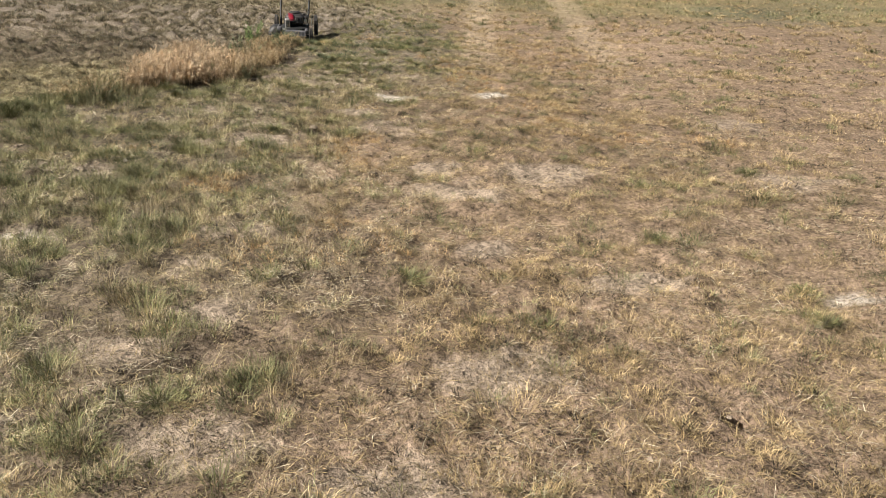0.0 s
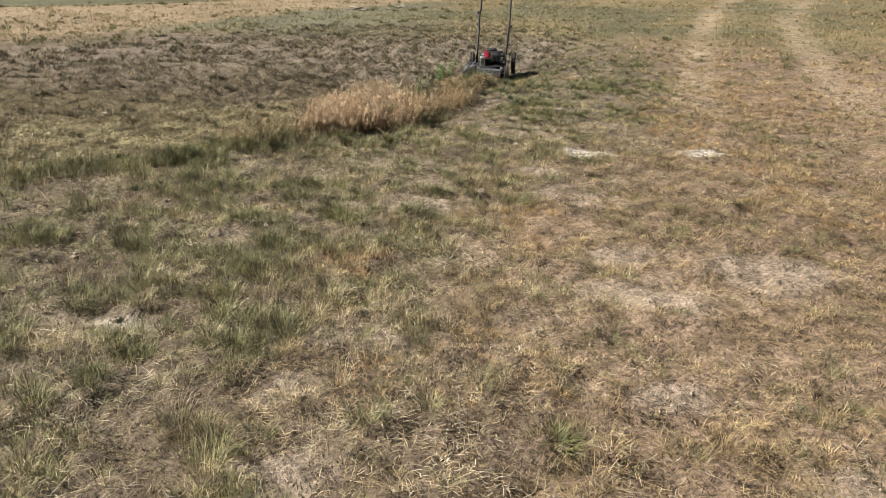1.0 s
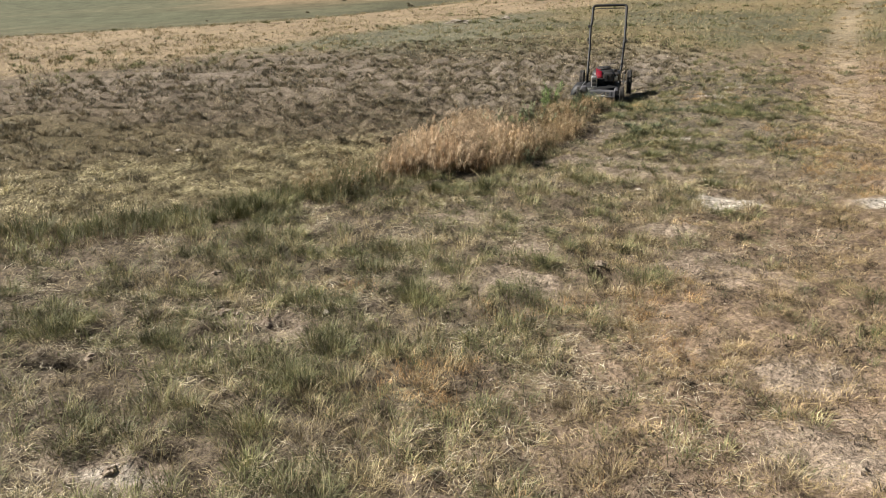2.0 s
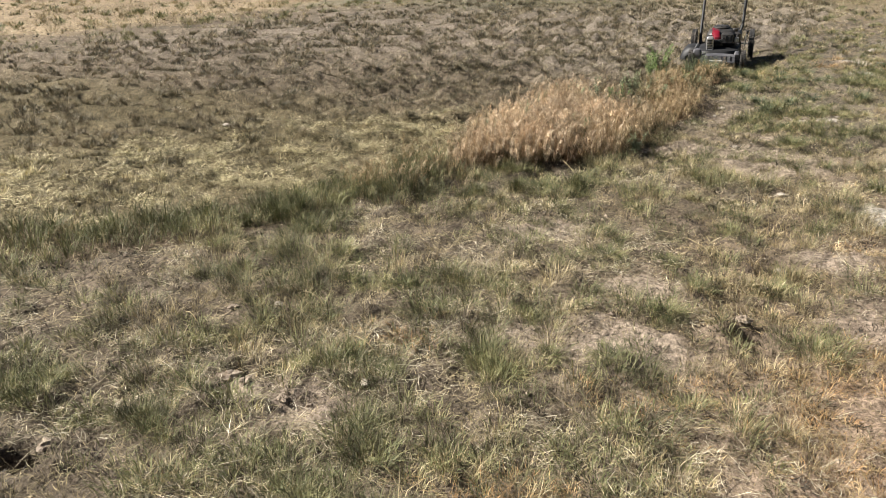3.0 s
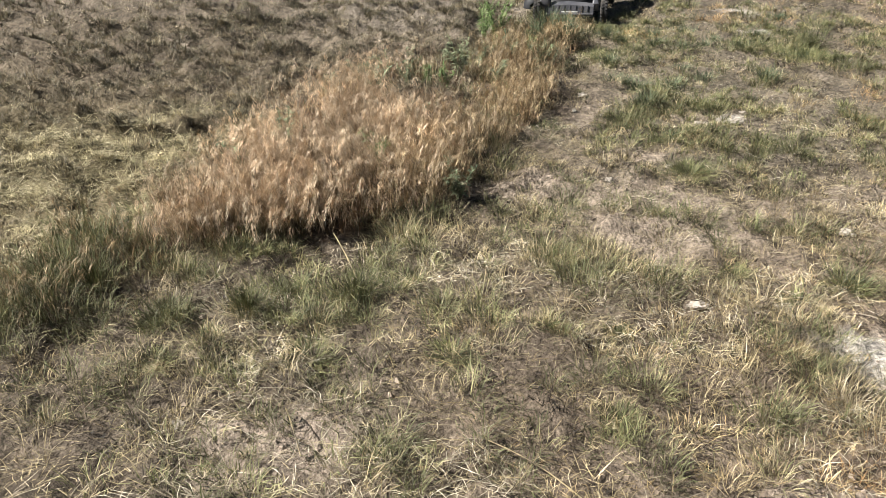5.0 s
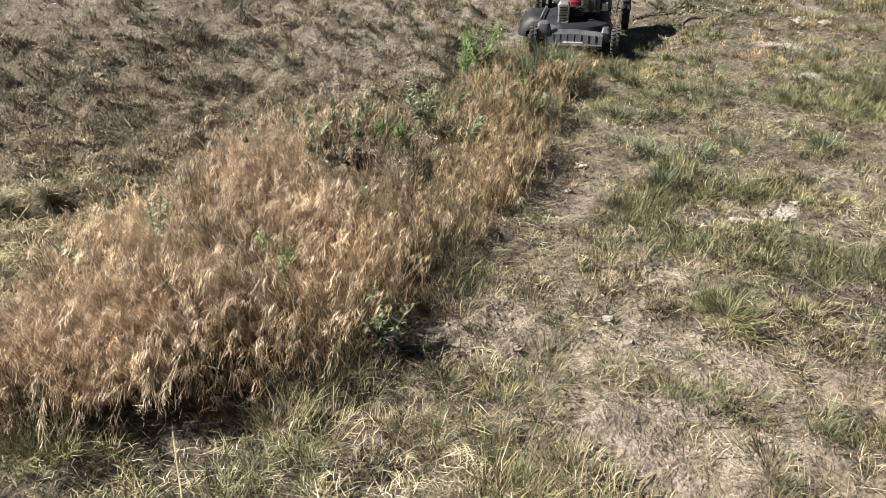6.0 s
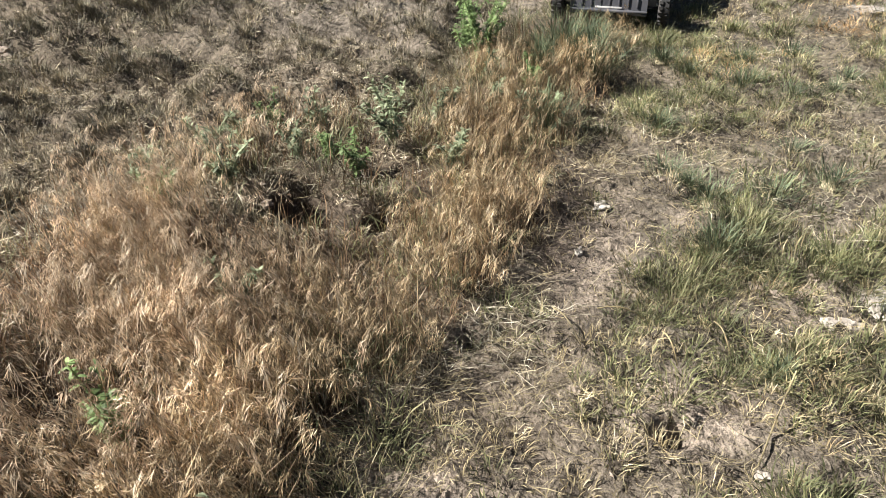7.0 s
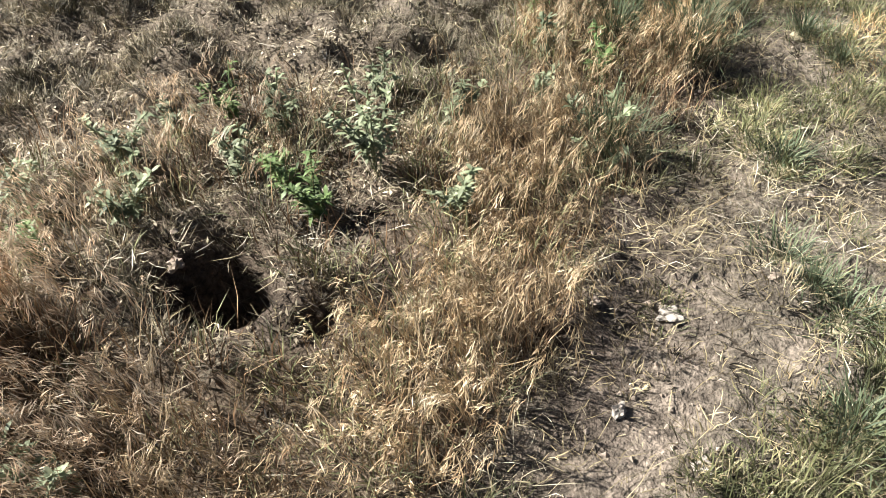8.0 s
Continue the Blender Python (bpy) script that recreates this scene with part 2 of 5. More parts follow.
# the thin, low part of the strip round the burrow
THIN = [(-1.33, -3.2), (-1.42, -2.75), (-1.38, -2.35), (-1.15, -1.95), (-0.8, -1.7), (-0.45, -1.5), (-0.40, -2.3), (-0.5, -2.62), (-0.95, -2.65), (-1.2, -2.85)]
EDGE = [(-1.15, -4.05), (-1.35, -4.55), (-1.75, -5.0), (-2.1, -5.45), (-2.55, -5.85), (-3.4, -6.2), (-3.4, -5.75), (-2.5, -5.25),
        (-2.05, -4.8), (-1.72, -4.3), (-1.48, -3.95)]

BARE = Patches(3)
BARE.add(-0.46, -4.97, 0.3, 0.17, 10).add(0.5, -3.72, 0.42, 0.26, 0).add(0.45, -3.42, 0.5, 0.16, 0).add(0.07, -5.45, 0.2, 0.12).add(-0.1, -3.38, 0.22, 0.12).add(0.42, -2.93, 0.18, 0.14).add(-0.02, -5.86, 0.16, 0.1)
BARE.add(-0.24, -6.0, 0.2, 0.14).add(0.13, -5.97, 0.22, 0.16).add(-0.9, -6.6, 0.3, 0.14).add(-1.15, -6.6, 0.18, 0.12)
BARE.add(2.04, -8.5, 0.26, 0.14).add(1.3, -9.2, 0.3, 0.2).add(0.2, -8.7, 0.22, 0.16).add(0.3, -9.6, 0.3, 0.2).add(0.85, -9.8, 0.3, 0.15)
BARE.add(0.04, -8.2, 0.16, 0.12).add(1.4, -8.05, 0.16, 0.12).add(-0.1, -9.0, 0.18, 0.14).add(3.84, -5.5, 0.3, 0.3).add(3.5, -7.05, 0.3, 0.2)
BARE.add(-0.87, -7.75, 0.3, 0.14).add(0.19, -7.8, 0.26, 0.16).add(1.42, -7.2, 0.34, 0.24).add(2.0, -6.8, 0.4, 0.3).add(1.3, -6.65, 0.3, 0.2)
BARE.add(0.4, -2.9, 0.16, 0.14).add(-0.02, -3.3, 0.2, 0.14).add(0.75, -2.5, 0.2, 0.14, 0, 0.6).add(-0.1, -6.05, 0.22, 0.14).add(0.15, -2.3, 0.14, 0.3, 0, 0.8)
BARE.add(0.8, -5.0, 0.2, 0.14).add(1.1, -5.6, 0.4, 0.3, 0, 0.7).add(0.4, -2.15, 0.1, 0.07, 0, 0.5).add(1.5, -3.3, 0.5, 0.3, 0, 0.6)
WHITE = Patches(5)
WHITE.add(1.15, -4.35, 0.23, 0.14, 8).add(2.13, -4.28, 0.2, 0.12).add(0.88, -2.43, 0.075, 0.075).add(1.17, -0.17, 0.16, 0.08, 0, 0.8).add(1.2, -0.8, 0.13, 0.06, 0, 0.7).add(2.94, -8.7, 0.16, 0.10, 0, 0.7)
WHITE.add(1.5, 0.85, 0.15, 0.15, 0, 0.6).add(-0.87, -7.75, 0.2, 0.06, 0, 0.6)
ORANGE = Patches(9)
ORANGE.add(-0.7, -6.1, 0.26, 0.2).add(0.0, -6.95, 0.34, 0.22).add(0.8, -6.2, 0.22, 0.5).add(0.9, -4.87, 0.16, 0.16).add(0.37, -6.33, 0.3, 0.2, 0, 0.7)
ORANGE.add(1.9, -3.2, 0.3, 1.2, 10, 0.9).add(3.2, -2.0, 0.6, 1.6, 15, 0.4).add(2.4, -5.0, 0.6, 0.9, 0, 0.35).add(0.1, -8.1, 0.3, 0.25, 0, 0.6)
ORANGE.add(0.8, -8.0, 0.6, 0.5, 0, 0.3).add(3.0, -6.0, 0.8, 0.6, 0, 0.3).add(0.55, -1.0, 0.2, 0.25, 0, 0.5).add(1.2, -0.3, 0.5, 0.4, 0, 0.5)
LUSH = Patches(11)
LUSH.add(-1.5, -4.5, 0.3, 0.25).add(-1.97, -5.2, 0.36, 0.25).add(-0.8, -4.45, 0.3, 0.2).add(-0.45, -4.35, 0.3, 0.18).add(0.6, -1.5, 0.5, 0.5, 0, 0.8)
LUSH.add(0.3, -1.6, 0.3, 0.6, 0, 0.6).add(0.95, -0.8, 0.4, 0.5, 0, 0.8).add(-1.6, -6.6, 0.5, 0.5, 0, 0.8).add(-0.5, -7.0, 0.5, 0.4, 0, 0.6)
LUSH.add(-0.6, -8.0, 0.4, 0.5, 0, 0.8).add(1.2, -2.2, 0.5, 0.6, 0, 0.7).add(-0.1, -4.2, 0.3, 0.3, 0, 0.6).add(1.8, -0.9, 0.4, 0.5, 0, 0.7)
LUSH.add(0.1, -5.7, 0.2, 0.15, 0, 0.8).add(-0.3, -6.15, 0.3, 0.12, 0, 0.8).add(0.9, -1.5, 1.0, 1.5, 0, 0.75)
# dark ground: bare litter, plus painted shade in burrows and beside the strip
DIRT_AND_SHADE = Patches(13)
DIRT_AND_SHADE.add(0.05, -2.25, 0.09, 0.3).add(0.06, -1.5, 0.08, 0.25).add(0.02, -1.85, 0.08, 0.2).add(-0.66, -2.43, 0.2, 0.17).add(-0.43, -2.43, 0.1, 0.08, 0, 0.8)
DIRT_AND_SHADE.add(-0.49, -2.13, 0.1, 0.08, 0, 0.8).add(-0.38, -2.26, 0.08, 0.08, 0, 0.8).add(-0.68, -2.88, 0.10, 0.06).add(-1.14, -2.21, 0.08, 0.06).add(-0.88, -3.26, 0.17, 0.13).add(-0.6, -3.35, 0.10, 0.14, 0, 0.9)


def back_edge(y):
    """x of the line to whose left the grass has been mown."""
    return np.interp(y, [-8, -6.3, -5.75, -5.25, -4.8, -4.3, -3.8, -3.3, -2.75, -2.35, -1.9, -1.5, -1.0, -0.4, 0.3, 0.7, 4, 9],
                     [-5.2, -3.6, -3.3, -2.5, -2.05, -1.72, -1.46, -1.38, -1.42, -1.38, -1.12, -0.5, -0.42, -0.33, -0.3, 0.7, 1.2, 1.6])


def crest(x):
    return np.interp(x, [-60, -30, -16.6, -12.4, -10.5, -9, -6, -0.4, 7, 30, 90], [-10, 5, 12.3, 14.7, 17.2, 22.4, 33, 42, 56, 85, 120])


def tan_edge(x):
    return np.interp(x, [-30, -14, -10.4, -9.2, -7.9, -6.1, -2, 0.1, 7, 30], [-4, 0.5, 1.8, 2.8, 6.6, 12.8, 20, 27, 40, 62])


def rut_at(x, y):
    """Weight of the two worn wheel tracks."""
    a = np.interp(y, [-6, -3, 2.8, 12.5, 30, 56], [2.0, 2.1, 2.95, 4.7, 9.0, 20])
    b = np.interp(y, [-6, 0.8, 10, 20.7, 36, 56], [3.3, 4.3, 6.0, 9.4, 15, 25])
    wide = 0.34 + 0.1 * fbm(x, y, 0.8, 31)
    w = np.maximum(1 - smooth(0.3, 1.0, np.abs(x - a) / wide), 1 - smooth(0.3, 1.0, np.abs(x - b) / wide))
    return w * smooth(-4.5, 0.5, y)


def zones(x, y):
    """Weights of the field's covers at points of the plan."""
    jx = x + 0.16 * (fbm(x, y, 5, 41) - 0.5) + 0.05 * (vnoise(x, y, 22, 43) - 0.5)
    jy = y + 0.16 * (fbm(x, y, 5, 47) - 0.5) + 0.05 * (vnoise(x, y, 22, 49) - 0.5)
    z = {}
    z["tall"] = inside(jx, jy, TALL).astype(float)
    z["thin"] = inside(jx, jy, THIN) * (1 - z["tall"])
    z["edge"] = inside(jx, jy, EDGE) * (1 - z["tall"])
    z["mown"] = (jx < back_edge(jy)) * (1 - z["tall"]) * (1 - z["thin"]) * (1 - z["edge"]) * (1 - smooth(-0.7, 1.0, y - np.interp(x, [-14, -7.6, -6, -3.9, -1, 1.5], [-4, 1.2, 4.0, 7.2, 7.0, 5.0]) + 1.5 * (fbm(x, y, 0.6, 53) - 0.5))) * smooth(-8.6, -6.4, y + 0.12 * x + 1.6 * (fbm(x, y, 0.7, 54) - 0.5))
    z["dull"] = z["mown"] * smooth(-3.4, -2.2, y + 0.16 * (x + 2) + 0.9 * (fbm(x, y, 0.9, 57) - 0.5))
    z["clip"] = z["mown"] * smooth(-0.1, 0.7, -2.65 - y + 0.9 * np.minimum(0, x + 2.7) + 0.7 * (fbm(x, y, 1.1, 58) - 0.5))
    z["far"] = smooth(2.5, 6.0, y + 0.25 * x + 1.2 * (fbm(x, y, 0.5, 59) - 0.5))
    z["tan"] = smooth(-1.5, 1.0, y - tan_edge(x) + 1.6 * (fbm(x, y, 0.35, 61) - 0.5)) * (1 - smooth(0.0, 5.0, y - crest(x)))
    z["beyond"] = smooth(1.0, 6.0, y - crest(x))
    z["rut"] = rut_at(x, y) * (1 - z["beyond"])
    z["bare"], z["white"], z["orange"] = BARE.at(x, y), WHITE.at(x, y), ORANGE.at(x, y)
    z["lush"], z["dark"] = LUSH.at(x, y), DIRT_AND_SHADE.at(x, y)
    east = smooth(-0.5, 1.9, x - 0.13 * (y + 6) + 1.5 * (fbm(x, y, 1.3, 67, 4) - 0.5))      # drier towards the wheel tracks
    z["east"] = east * (1 - 0.75 * smooth(-5.5, -3.0, y) * (1 - smooth(1.6, 2.4, x)))
    return z


PITS = []          # animal burrows and small hollows: x, y, radius, depth


def pit(x, y, r, depth, mound=0.02):
    PITS.append((x, y, r, depth, mound))


pit(-0.665, -2.43, 0.118, 0.40, 0.04)
pit(-1.14, -2.21, 0.05, 0.10, 0.02)
pit(-0.43, -2.43, 0.035, 0.06, 0.01)
# added hollow that stands in for a patch of shadow
pit(-0.68, -2.88, 0.045, 0.08, 0.015)
pit(2.32, -8.58, 0.06, 0.2)
pit(2.02, -9.54, 0.055, 0.18)
pit(0.49, -5.82, 0.05, 0.15, 0.03)
pit(1.44, -8.73, 0.03, 0.04)
pit(1.57, -8.74, 0.03, 0.04)
pit(-1.14, -6.66, 0.055, 0.12, 0.03)
pit(-1.57, -7.15, 0.08, 0.14, 0.03)
pit(-1.18, -6.50, 0.04, 0.05)
pit(0.30, -2.87, 0.022, 0.04, 0.01)
pit(0.39, -2.98, 0.04, 0.09, 0.015)
pit(-0.06, -2.81, 0.03, 0.05, 0.01)
pit(0.44, -2.86, 0.02, 0.04, 0.008)
pit(-0.10, -9.37, 0.035, 0.06, 0.015)
pit(0.49, -9.67, 0.03, 0.05, 0.012)


def height(x, y):
    """The lie of the land: level by the mower, a crest, then a swale that climbs to far slopes."""
    z = 0.05 * (fbm(x, y, 0.7, 71) - 0.5) + 0.035 * (fbm(x, y, 4.0, 73) - 0.5) + 0.056 * (fbm(x, y, 9.5, 77, 2) - 0.5) + 0.026 * (vnoise(x, y, 21, 78) - 0.5)
    z = z - 0.035 * rut_at(x, y)
    cut = (1 - smooth(-0.2, 0.0, x - back_edge(y))) * smooth(-4.8, -3.2, y) * (1 - smooth(3, 5, y))
    z = z + cut * 0.21 * (fbm(x * 0.7 + 0.3 * y, y * 1.3, 8.5, 75, 2) - 0.5)
    level = 1 - smooth(0.45, 0.95, np.hypot(x, y + 0.2))
    z = z * (1 - level) - 0.03 * level
    for cx, cy, r, depth, mound in PITS:
        d = np.hypot(x - cx, (y - cy) * 1.2) * (0.6 + 0.8 * fbm(x, y, 7.0, 85, 3))
        z = z - depth * (1 - smooth(0.62 * r, 1.1 * r, d)) + mound * np.exp(-((d - 1.8 * r) / (0.7 * r)) ** 2)
    s = y - crest(x)
    z = z - 4.2 * smooth(-2, 38, s) + 9.0 * smooth(55, 420, s) + 34.0 * smooth(260, 1500, s)
    z = z + 3.0 * smooth(20, 90, s) * (fbm(x, y, 0.012, 79) - 0.5) + 20 * smooth(150, 700, s) * (fbm(x, y, 0.004, 83) - 0.5)
    return z


def field_limits(y):
    lo = np.where(y < -5.7, np.interp(y, [-10.3, -9, -8, -7, -5.7], [-0.7, -1.1, -1.7, -2.4, -3.3]), -3.3 - 1.12 * (y + 5.66))
    hi = np.where(y < -8.2, 2.6 + 0.667 * (y + 9.97), 3.8 + 0.667 * (y + 8.2))
    return lo, hi


def cover_colour(x, y, z):
    """Colour of the ground: soil, trodden litter, far grass, and shade painted into dark spots."""
    def mix(a, b, w):
        return a + (np.asarray(b) - a) * w[..., None]
    c = np.broadcast_to(np.array((0.185, 0.15, 0.113)), (*np.shape(x), 3)).copy()
    c = mix(c, (0.265, 0.195, 0.142), z["east"])
    c = mix(c, (0.175, 0.149, 0.115), 0.75 * near_turf(x, y))
    c = mix(c, (0.16, 0.132, 0.08), z["mown"])
    c = mix(c, (0.185, 0.15, 0.11), z["dull"])
    c = mix(c, (0.21, 0.175, 0.138), z["dull"] * smooth(-1.4, 0.6, y))
    c = mix(c, (0.27, 0.23, 0.185), 0.85 * z["dull"] * smooth(-1.7, -0.6, y) * smooth(-2.4, -1.2, x))
    # soil under the uncut grass is painted darker for the shade there
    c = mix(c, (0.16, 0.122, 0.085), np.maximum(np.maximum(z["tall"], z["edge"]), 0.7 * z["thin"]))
    c = mix(c, (0.38, 0.308, 0.242), (0.6 + 0.15 * (1 - smooth(-5, -4, y))) * z["bare"])
    patchy = smooth(0.35, 0.65, fbm(x, y, 0.45, 87))
    far = np.stack([0.152 + 0.08 * patchy, 0.141 + 0.045 * patchy, 0.09 + 0.017 * patchy], -1)
    c = c + (far - c) * z["far"][..., None]
    c = mix(c, (0.175, 0.168, 0.118), z["far"] * (x < 0) * (1 - z["tan"]) * smooth(0, 3, -x - 0.1 * y))
    c = mix(c, (0.33, 0.257, 0.172), z["tan"] * (1 - 0.45 * patchy * smooth(0, 6, x + 4)))
    stripe = smooth(0.5, 0.62, fbm(x * 0.35 + 0.1 * y, y * 1.5, 0.05, 91))
    slope = np.stack([0.11 + 0.10 * stripe, 0.108 + 0.062 * stripe, 0.07 + 0.038 * stripe], -1) * (0.45 + 1.1 * fbm(x, y, 0.11, 95, 5))[..., None]
    c = c + (slope - c) * z["beyond"][..., None]
    side = smooth(0.0, 0.14, -0.5 - x / np.maximum(y + 10, 1) + 0.1 * (fbm(x, y, 0.02, 96) - 0.5)) * (y > 0)      # a green hillside, with tan slopes beside it
    c = mix(c, (0.125, 0.13, 0.085), 0.8 * z["beyond"] * side)
    c = mix(c, (0.27, 0.20, 0.13), 0.75 * z["beyond"] * (1 - side) * smooth(0.42, 0.56, fbm(x * 0.3, y, 0.035, 97)) * (1 - smooth(150, 260, y)))
    brush = smooth(50, 62, y - crest(x)) * (1 - smooth(75, 105, y - crest(x))) * (x < 4)
    c = mix(c, (0.10, 0.095, 0.06), 0.75 * brush * smooth(0.35, 0.6, fbm(x, y, 0.06, 93)))
    lo, hi = field_limits(y)
    wide = smooth(0.0, 2.5, np.maximum(np.maximum(lo - x, x - hi), -9.7 - y)) * (1 - z["beyond"]) * (1 - z["tan"]) * (1 - z["far"])
    c = mix(c, (0.23, 0.19, 0.122), 0.8 * wide)
    c = mix(c, (0.42, 0.335, 0.235), z["rut"] * 0.6)
    c = mix(c, (0.60, 0.545, 0.475), 0.95 * z["white"])
    # dark litter soil, with the shade of holes and strip painted in
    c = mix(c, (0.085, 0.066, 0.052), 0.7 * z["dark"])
    return c


def spaced(lo, hi, step, out_lo, out_hi, grow):
    mid = list(np.arange(lo, hi + step / 2, step))
    left, right, d = [], [], step
    v = mid[0]
    while v > out_lo:
        d *= grow
        v -= d
        left.append(v)
    v, d = mid[-1], step
    while v < out_hi:
        d *= grow
        v += d
        right.append(v)
    return np.array(left[::-1] + mid + right)


def ground_sheet():
    xs = spaced(-1.9, 2.4, 0.024, -1800, 1800, 1.15)
    ys = spaced(-9.9, -1.3, 0.024, -300, 2600, 1.085)
    X, Y = np.meshgrid(xs, ys)
    x, y = X.ravel(), Y.ravel()
    co = np.stack([x, y, height(x, y)], -1)
    nx, ny = len(xs), len(ys)
    i = np.arange(nx * ny).reshape(ny, nx)
    q = np.stack([i[:-1, :-1], i[:-1, 1:], i[1:, 1:], i[1:, :-1]], -1).reshape(-1, 4)
    me = bpy.data.meshes.new("ground")
    me.vertices.add(len(co))
    me.vertices.foreach_set("co", co.astype(np.float32).ravel())
    me.loops.add(q.size)
    me.loops.foreach_set("vertex_index", q.astype(np.int32).ravel())
    me.polygons.add(len(q))
    me.polygons.foreach_set("loop_start", np.arange(0, q.size, 4, dtype=np.int32))
    me.polygons.foreach_set("use_smooth", np.ones(len(q), bool))
    col = np.ones((len(co), 4), np.float32)
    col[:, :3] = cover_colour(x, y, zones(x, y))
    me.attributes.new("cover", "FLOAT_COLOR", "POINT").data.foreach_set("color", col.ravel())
    me.update(calc_edges=True)
    me.validate()
    me.materials.append(SOIL)
    return tagged(new("ground", me), "dry pinkish soil with cracks, litter and animal burrows", "ground", kind="structure")


ground_sheet()

# ---------------------------------------------------------------- grass


def lane(x, y):
    """Distance from the walked line of the field, in metres."""
    ax, ay, bx, by = 0.8, -11.2, 0.24, -3.4
    t = np.clip(((x - ax) * (bx - ax) + (y - ay) * (by - ay)) / ((bx - ax) ** 2 + (by - ay) ** 2), 0, 1)
    return np.hypot(x - ax - t * (bx - ax), y - ay - t * (by - ay))


def coarse(x, y):
    """How much coarser the grass may be, by its distance from the lane."""
    return np.clip(lane(x, y) / 2.3, 1, 9)


def scatter(rate, weight, y0=-10.2, y1=30.0, falloff=2.0):
    """Points over the seen field, rate to the square metre by the lane, thinned by weight(x, y, zones)."""
    outx, outy = [], []
    y, step = y0, 0.25
    while y < y1:
        step = max(0.25, 0.12 * (y + 4)) if y > -2 else 0.25
        top = min(y + step, y1)
        lo, hi = field_limits(np.array([y, top]))
        lo, hi = lo.min(), hi.max()
        mid = np.linspace(lo, hi, 60)
        peak = (coarse(mid, np.full(60, y)) ** -falloff).max()
        n = RNG.poisson(rate * peak * (hi - lo) * (top - y))
        px, py = RNG.uniform(lo, hi, n), RNG.uniform(y, top, n)
        keep = RNG.random(n) < coarse(px, py) ** -falloff / peak
        for cx, cy, rad, depth, mound in PITS:
            keep &= np.hypot(px - cx, py - cy) > rad * 0.95
        px, py = px[keep], py[keep]
        if len(px):
            w = weight(px, py, zones(px, py))
            k = RNG.random(len(px)) < w
            outx.append(px[k])
            outy.append(py[k])
        y = top
    return np.concatenate(outx), np.concatenate(outy)


def tri_mesh(name, co, tri, mat, flat=False):
    me = bpy.data.meshes.new(name)
    me.vertices.add(len(co))
    me.vertices.foreach_set("co", np.ascontiguousarray(co, np.float32).ravel())
    me.loops.add(tri.size)
    me.loops.foreach_set("vertex_index", np.ascontiguousarray(tri, np.int32).ravel())
    me.polygons.add(len(tri))
    me.polygons.foreach_set("loop_start", np.arange(0, tri.size, 3, dtype=np.int32))
    me.update(calc_edges=True)
    if flat:
        me.shade_flat()
    me.materials.append(mat)
    return me


def blade_arrays(base, h, w, way, lean, curl, two=True):
    """Tapered, bent blades: base (n, 3), height, width, heading, lean from upright and extra bend at the tip, in radians."""
    n = len(base)
    dirx, diry = np.cos(way), np.sin(way)
    turn = way + np.pi / 2 + RNG.normal(0, 0.5, n)
    sx, sy = np.cos(turn) * w / 2, np.sin(turn) * w / 2
    side = np.stack([sx, sy, np.zeros(n)], -1)
    a1, a2 = lean, np.minimum(lean + curl, 2.6)
    way2 = way + RNG.normal(0, 0.4, n)
    dx2, dy2 = np.cos(way2), np.sin(way2)
    s1 = np.stack([np.sin(a1) * dirx, np.sin(a1) * diry, np.cos(a1)], -1) * (h * 0.55)[:, None]
    s2 = np.stack([np.sin(a2) * dx2, np.sin(a2) * dy2, np.cos(a2)], -1) * (h * 0.45)[:, None]
    mid, tip = base + s1, base + s1 + s2
    if not two:
        co = np.stack([base - side, base + side, tip], 1).reshape(-1, 3)
        return co, np.arange(3 * n).reshape(n, 3), mid, tip
    co = np.stack([base, mid + side, mid - side, tip], 1).reshape(-1, 3)
    o = 4 * np.arange(n)[:, None]
    tri = np.concatenate([o + np.array([[0, 1, 2]]), o + np.array([[2, 1, 3]])], 1).reshape(-1, 3)
    return co, tri, mid, tip


def tufted(cx, cy, per, spread, h, w, lean, curl, hvar=0.3, flat=0.0, hmap=None):
    """Blades round tuft centres, the outer ones leaning further out. Returns the arrays for blade_arrays."""
    big = RNG.lognormal(0, hvar, len(cx))
    k = np.maximum(1, RNG.poisson(per * big))
    x0, y0, size = np.repeat(cx, k), np.repeat(cy, k), np.repeat(big, k)
    n = len(x0)
    s = coarse(x0, y0)
    out = np.sqrt(RNG.random(n)) * RNG.uniform(0.6, 1.25, n)
    a, r = RNG.uniform(0, 2 * np.pi, n), out * spread * size ** 0.7 * s ** 0.35
    x, y = x0 + np.cos(a) * r, y0 + np.sin(a) * r
    base = np.stack([x, y, height(x, y) - 0.004 + flat * RNG.random(n)], -1)
    hh = h * size ** 0.6 * RNG.uniform(0.5, 1.2, n) * s ** 0.15 * (np.repeat(hmap(cx, cy), k) if hmap else 1.0)
    ww = w * RNG.uniform(0.6, 1.35, n) * s ** 1.05
    way = a + RNG.normal(0, 0.6, n)
    return base, hh, ww, way, np.clip(lean * (0.35 + 0.75 * out) + RNG.normal(0, 0.17, n), 0.02, 1.53), np.abs(RNG.normal(curl, 0.3, n)) if curl else np.zeros(n)


def lying(cx, cy, length, w, flat=0.01):
    """Single straws lying on the ground, slightly bent."""
    n = len(cx)
    s = coarse(cx, cy)
    base = np.stack([cx, cy, height(cx, cy) + 0.002 + flat * RNG.random(n)], -1)
    return base, length * RNG.lognormal(0, 0.4, n) * s ** 0.15, w * RNG.uniform(0.6, 1.3, n) * s ** 1.05, RNG.uniform(0, 6.283, n), RNG.uniform(1.32, 1.5, n), RNG.uniform(0.02, 0.2, n)


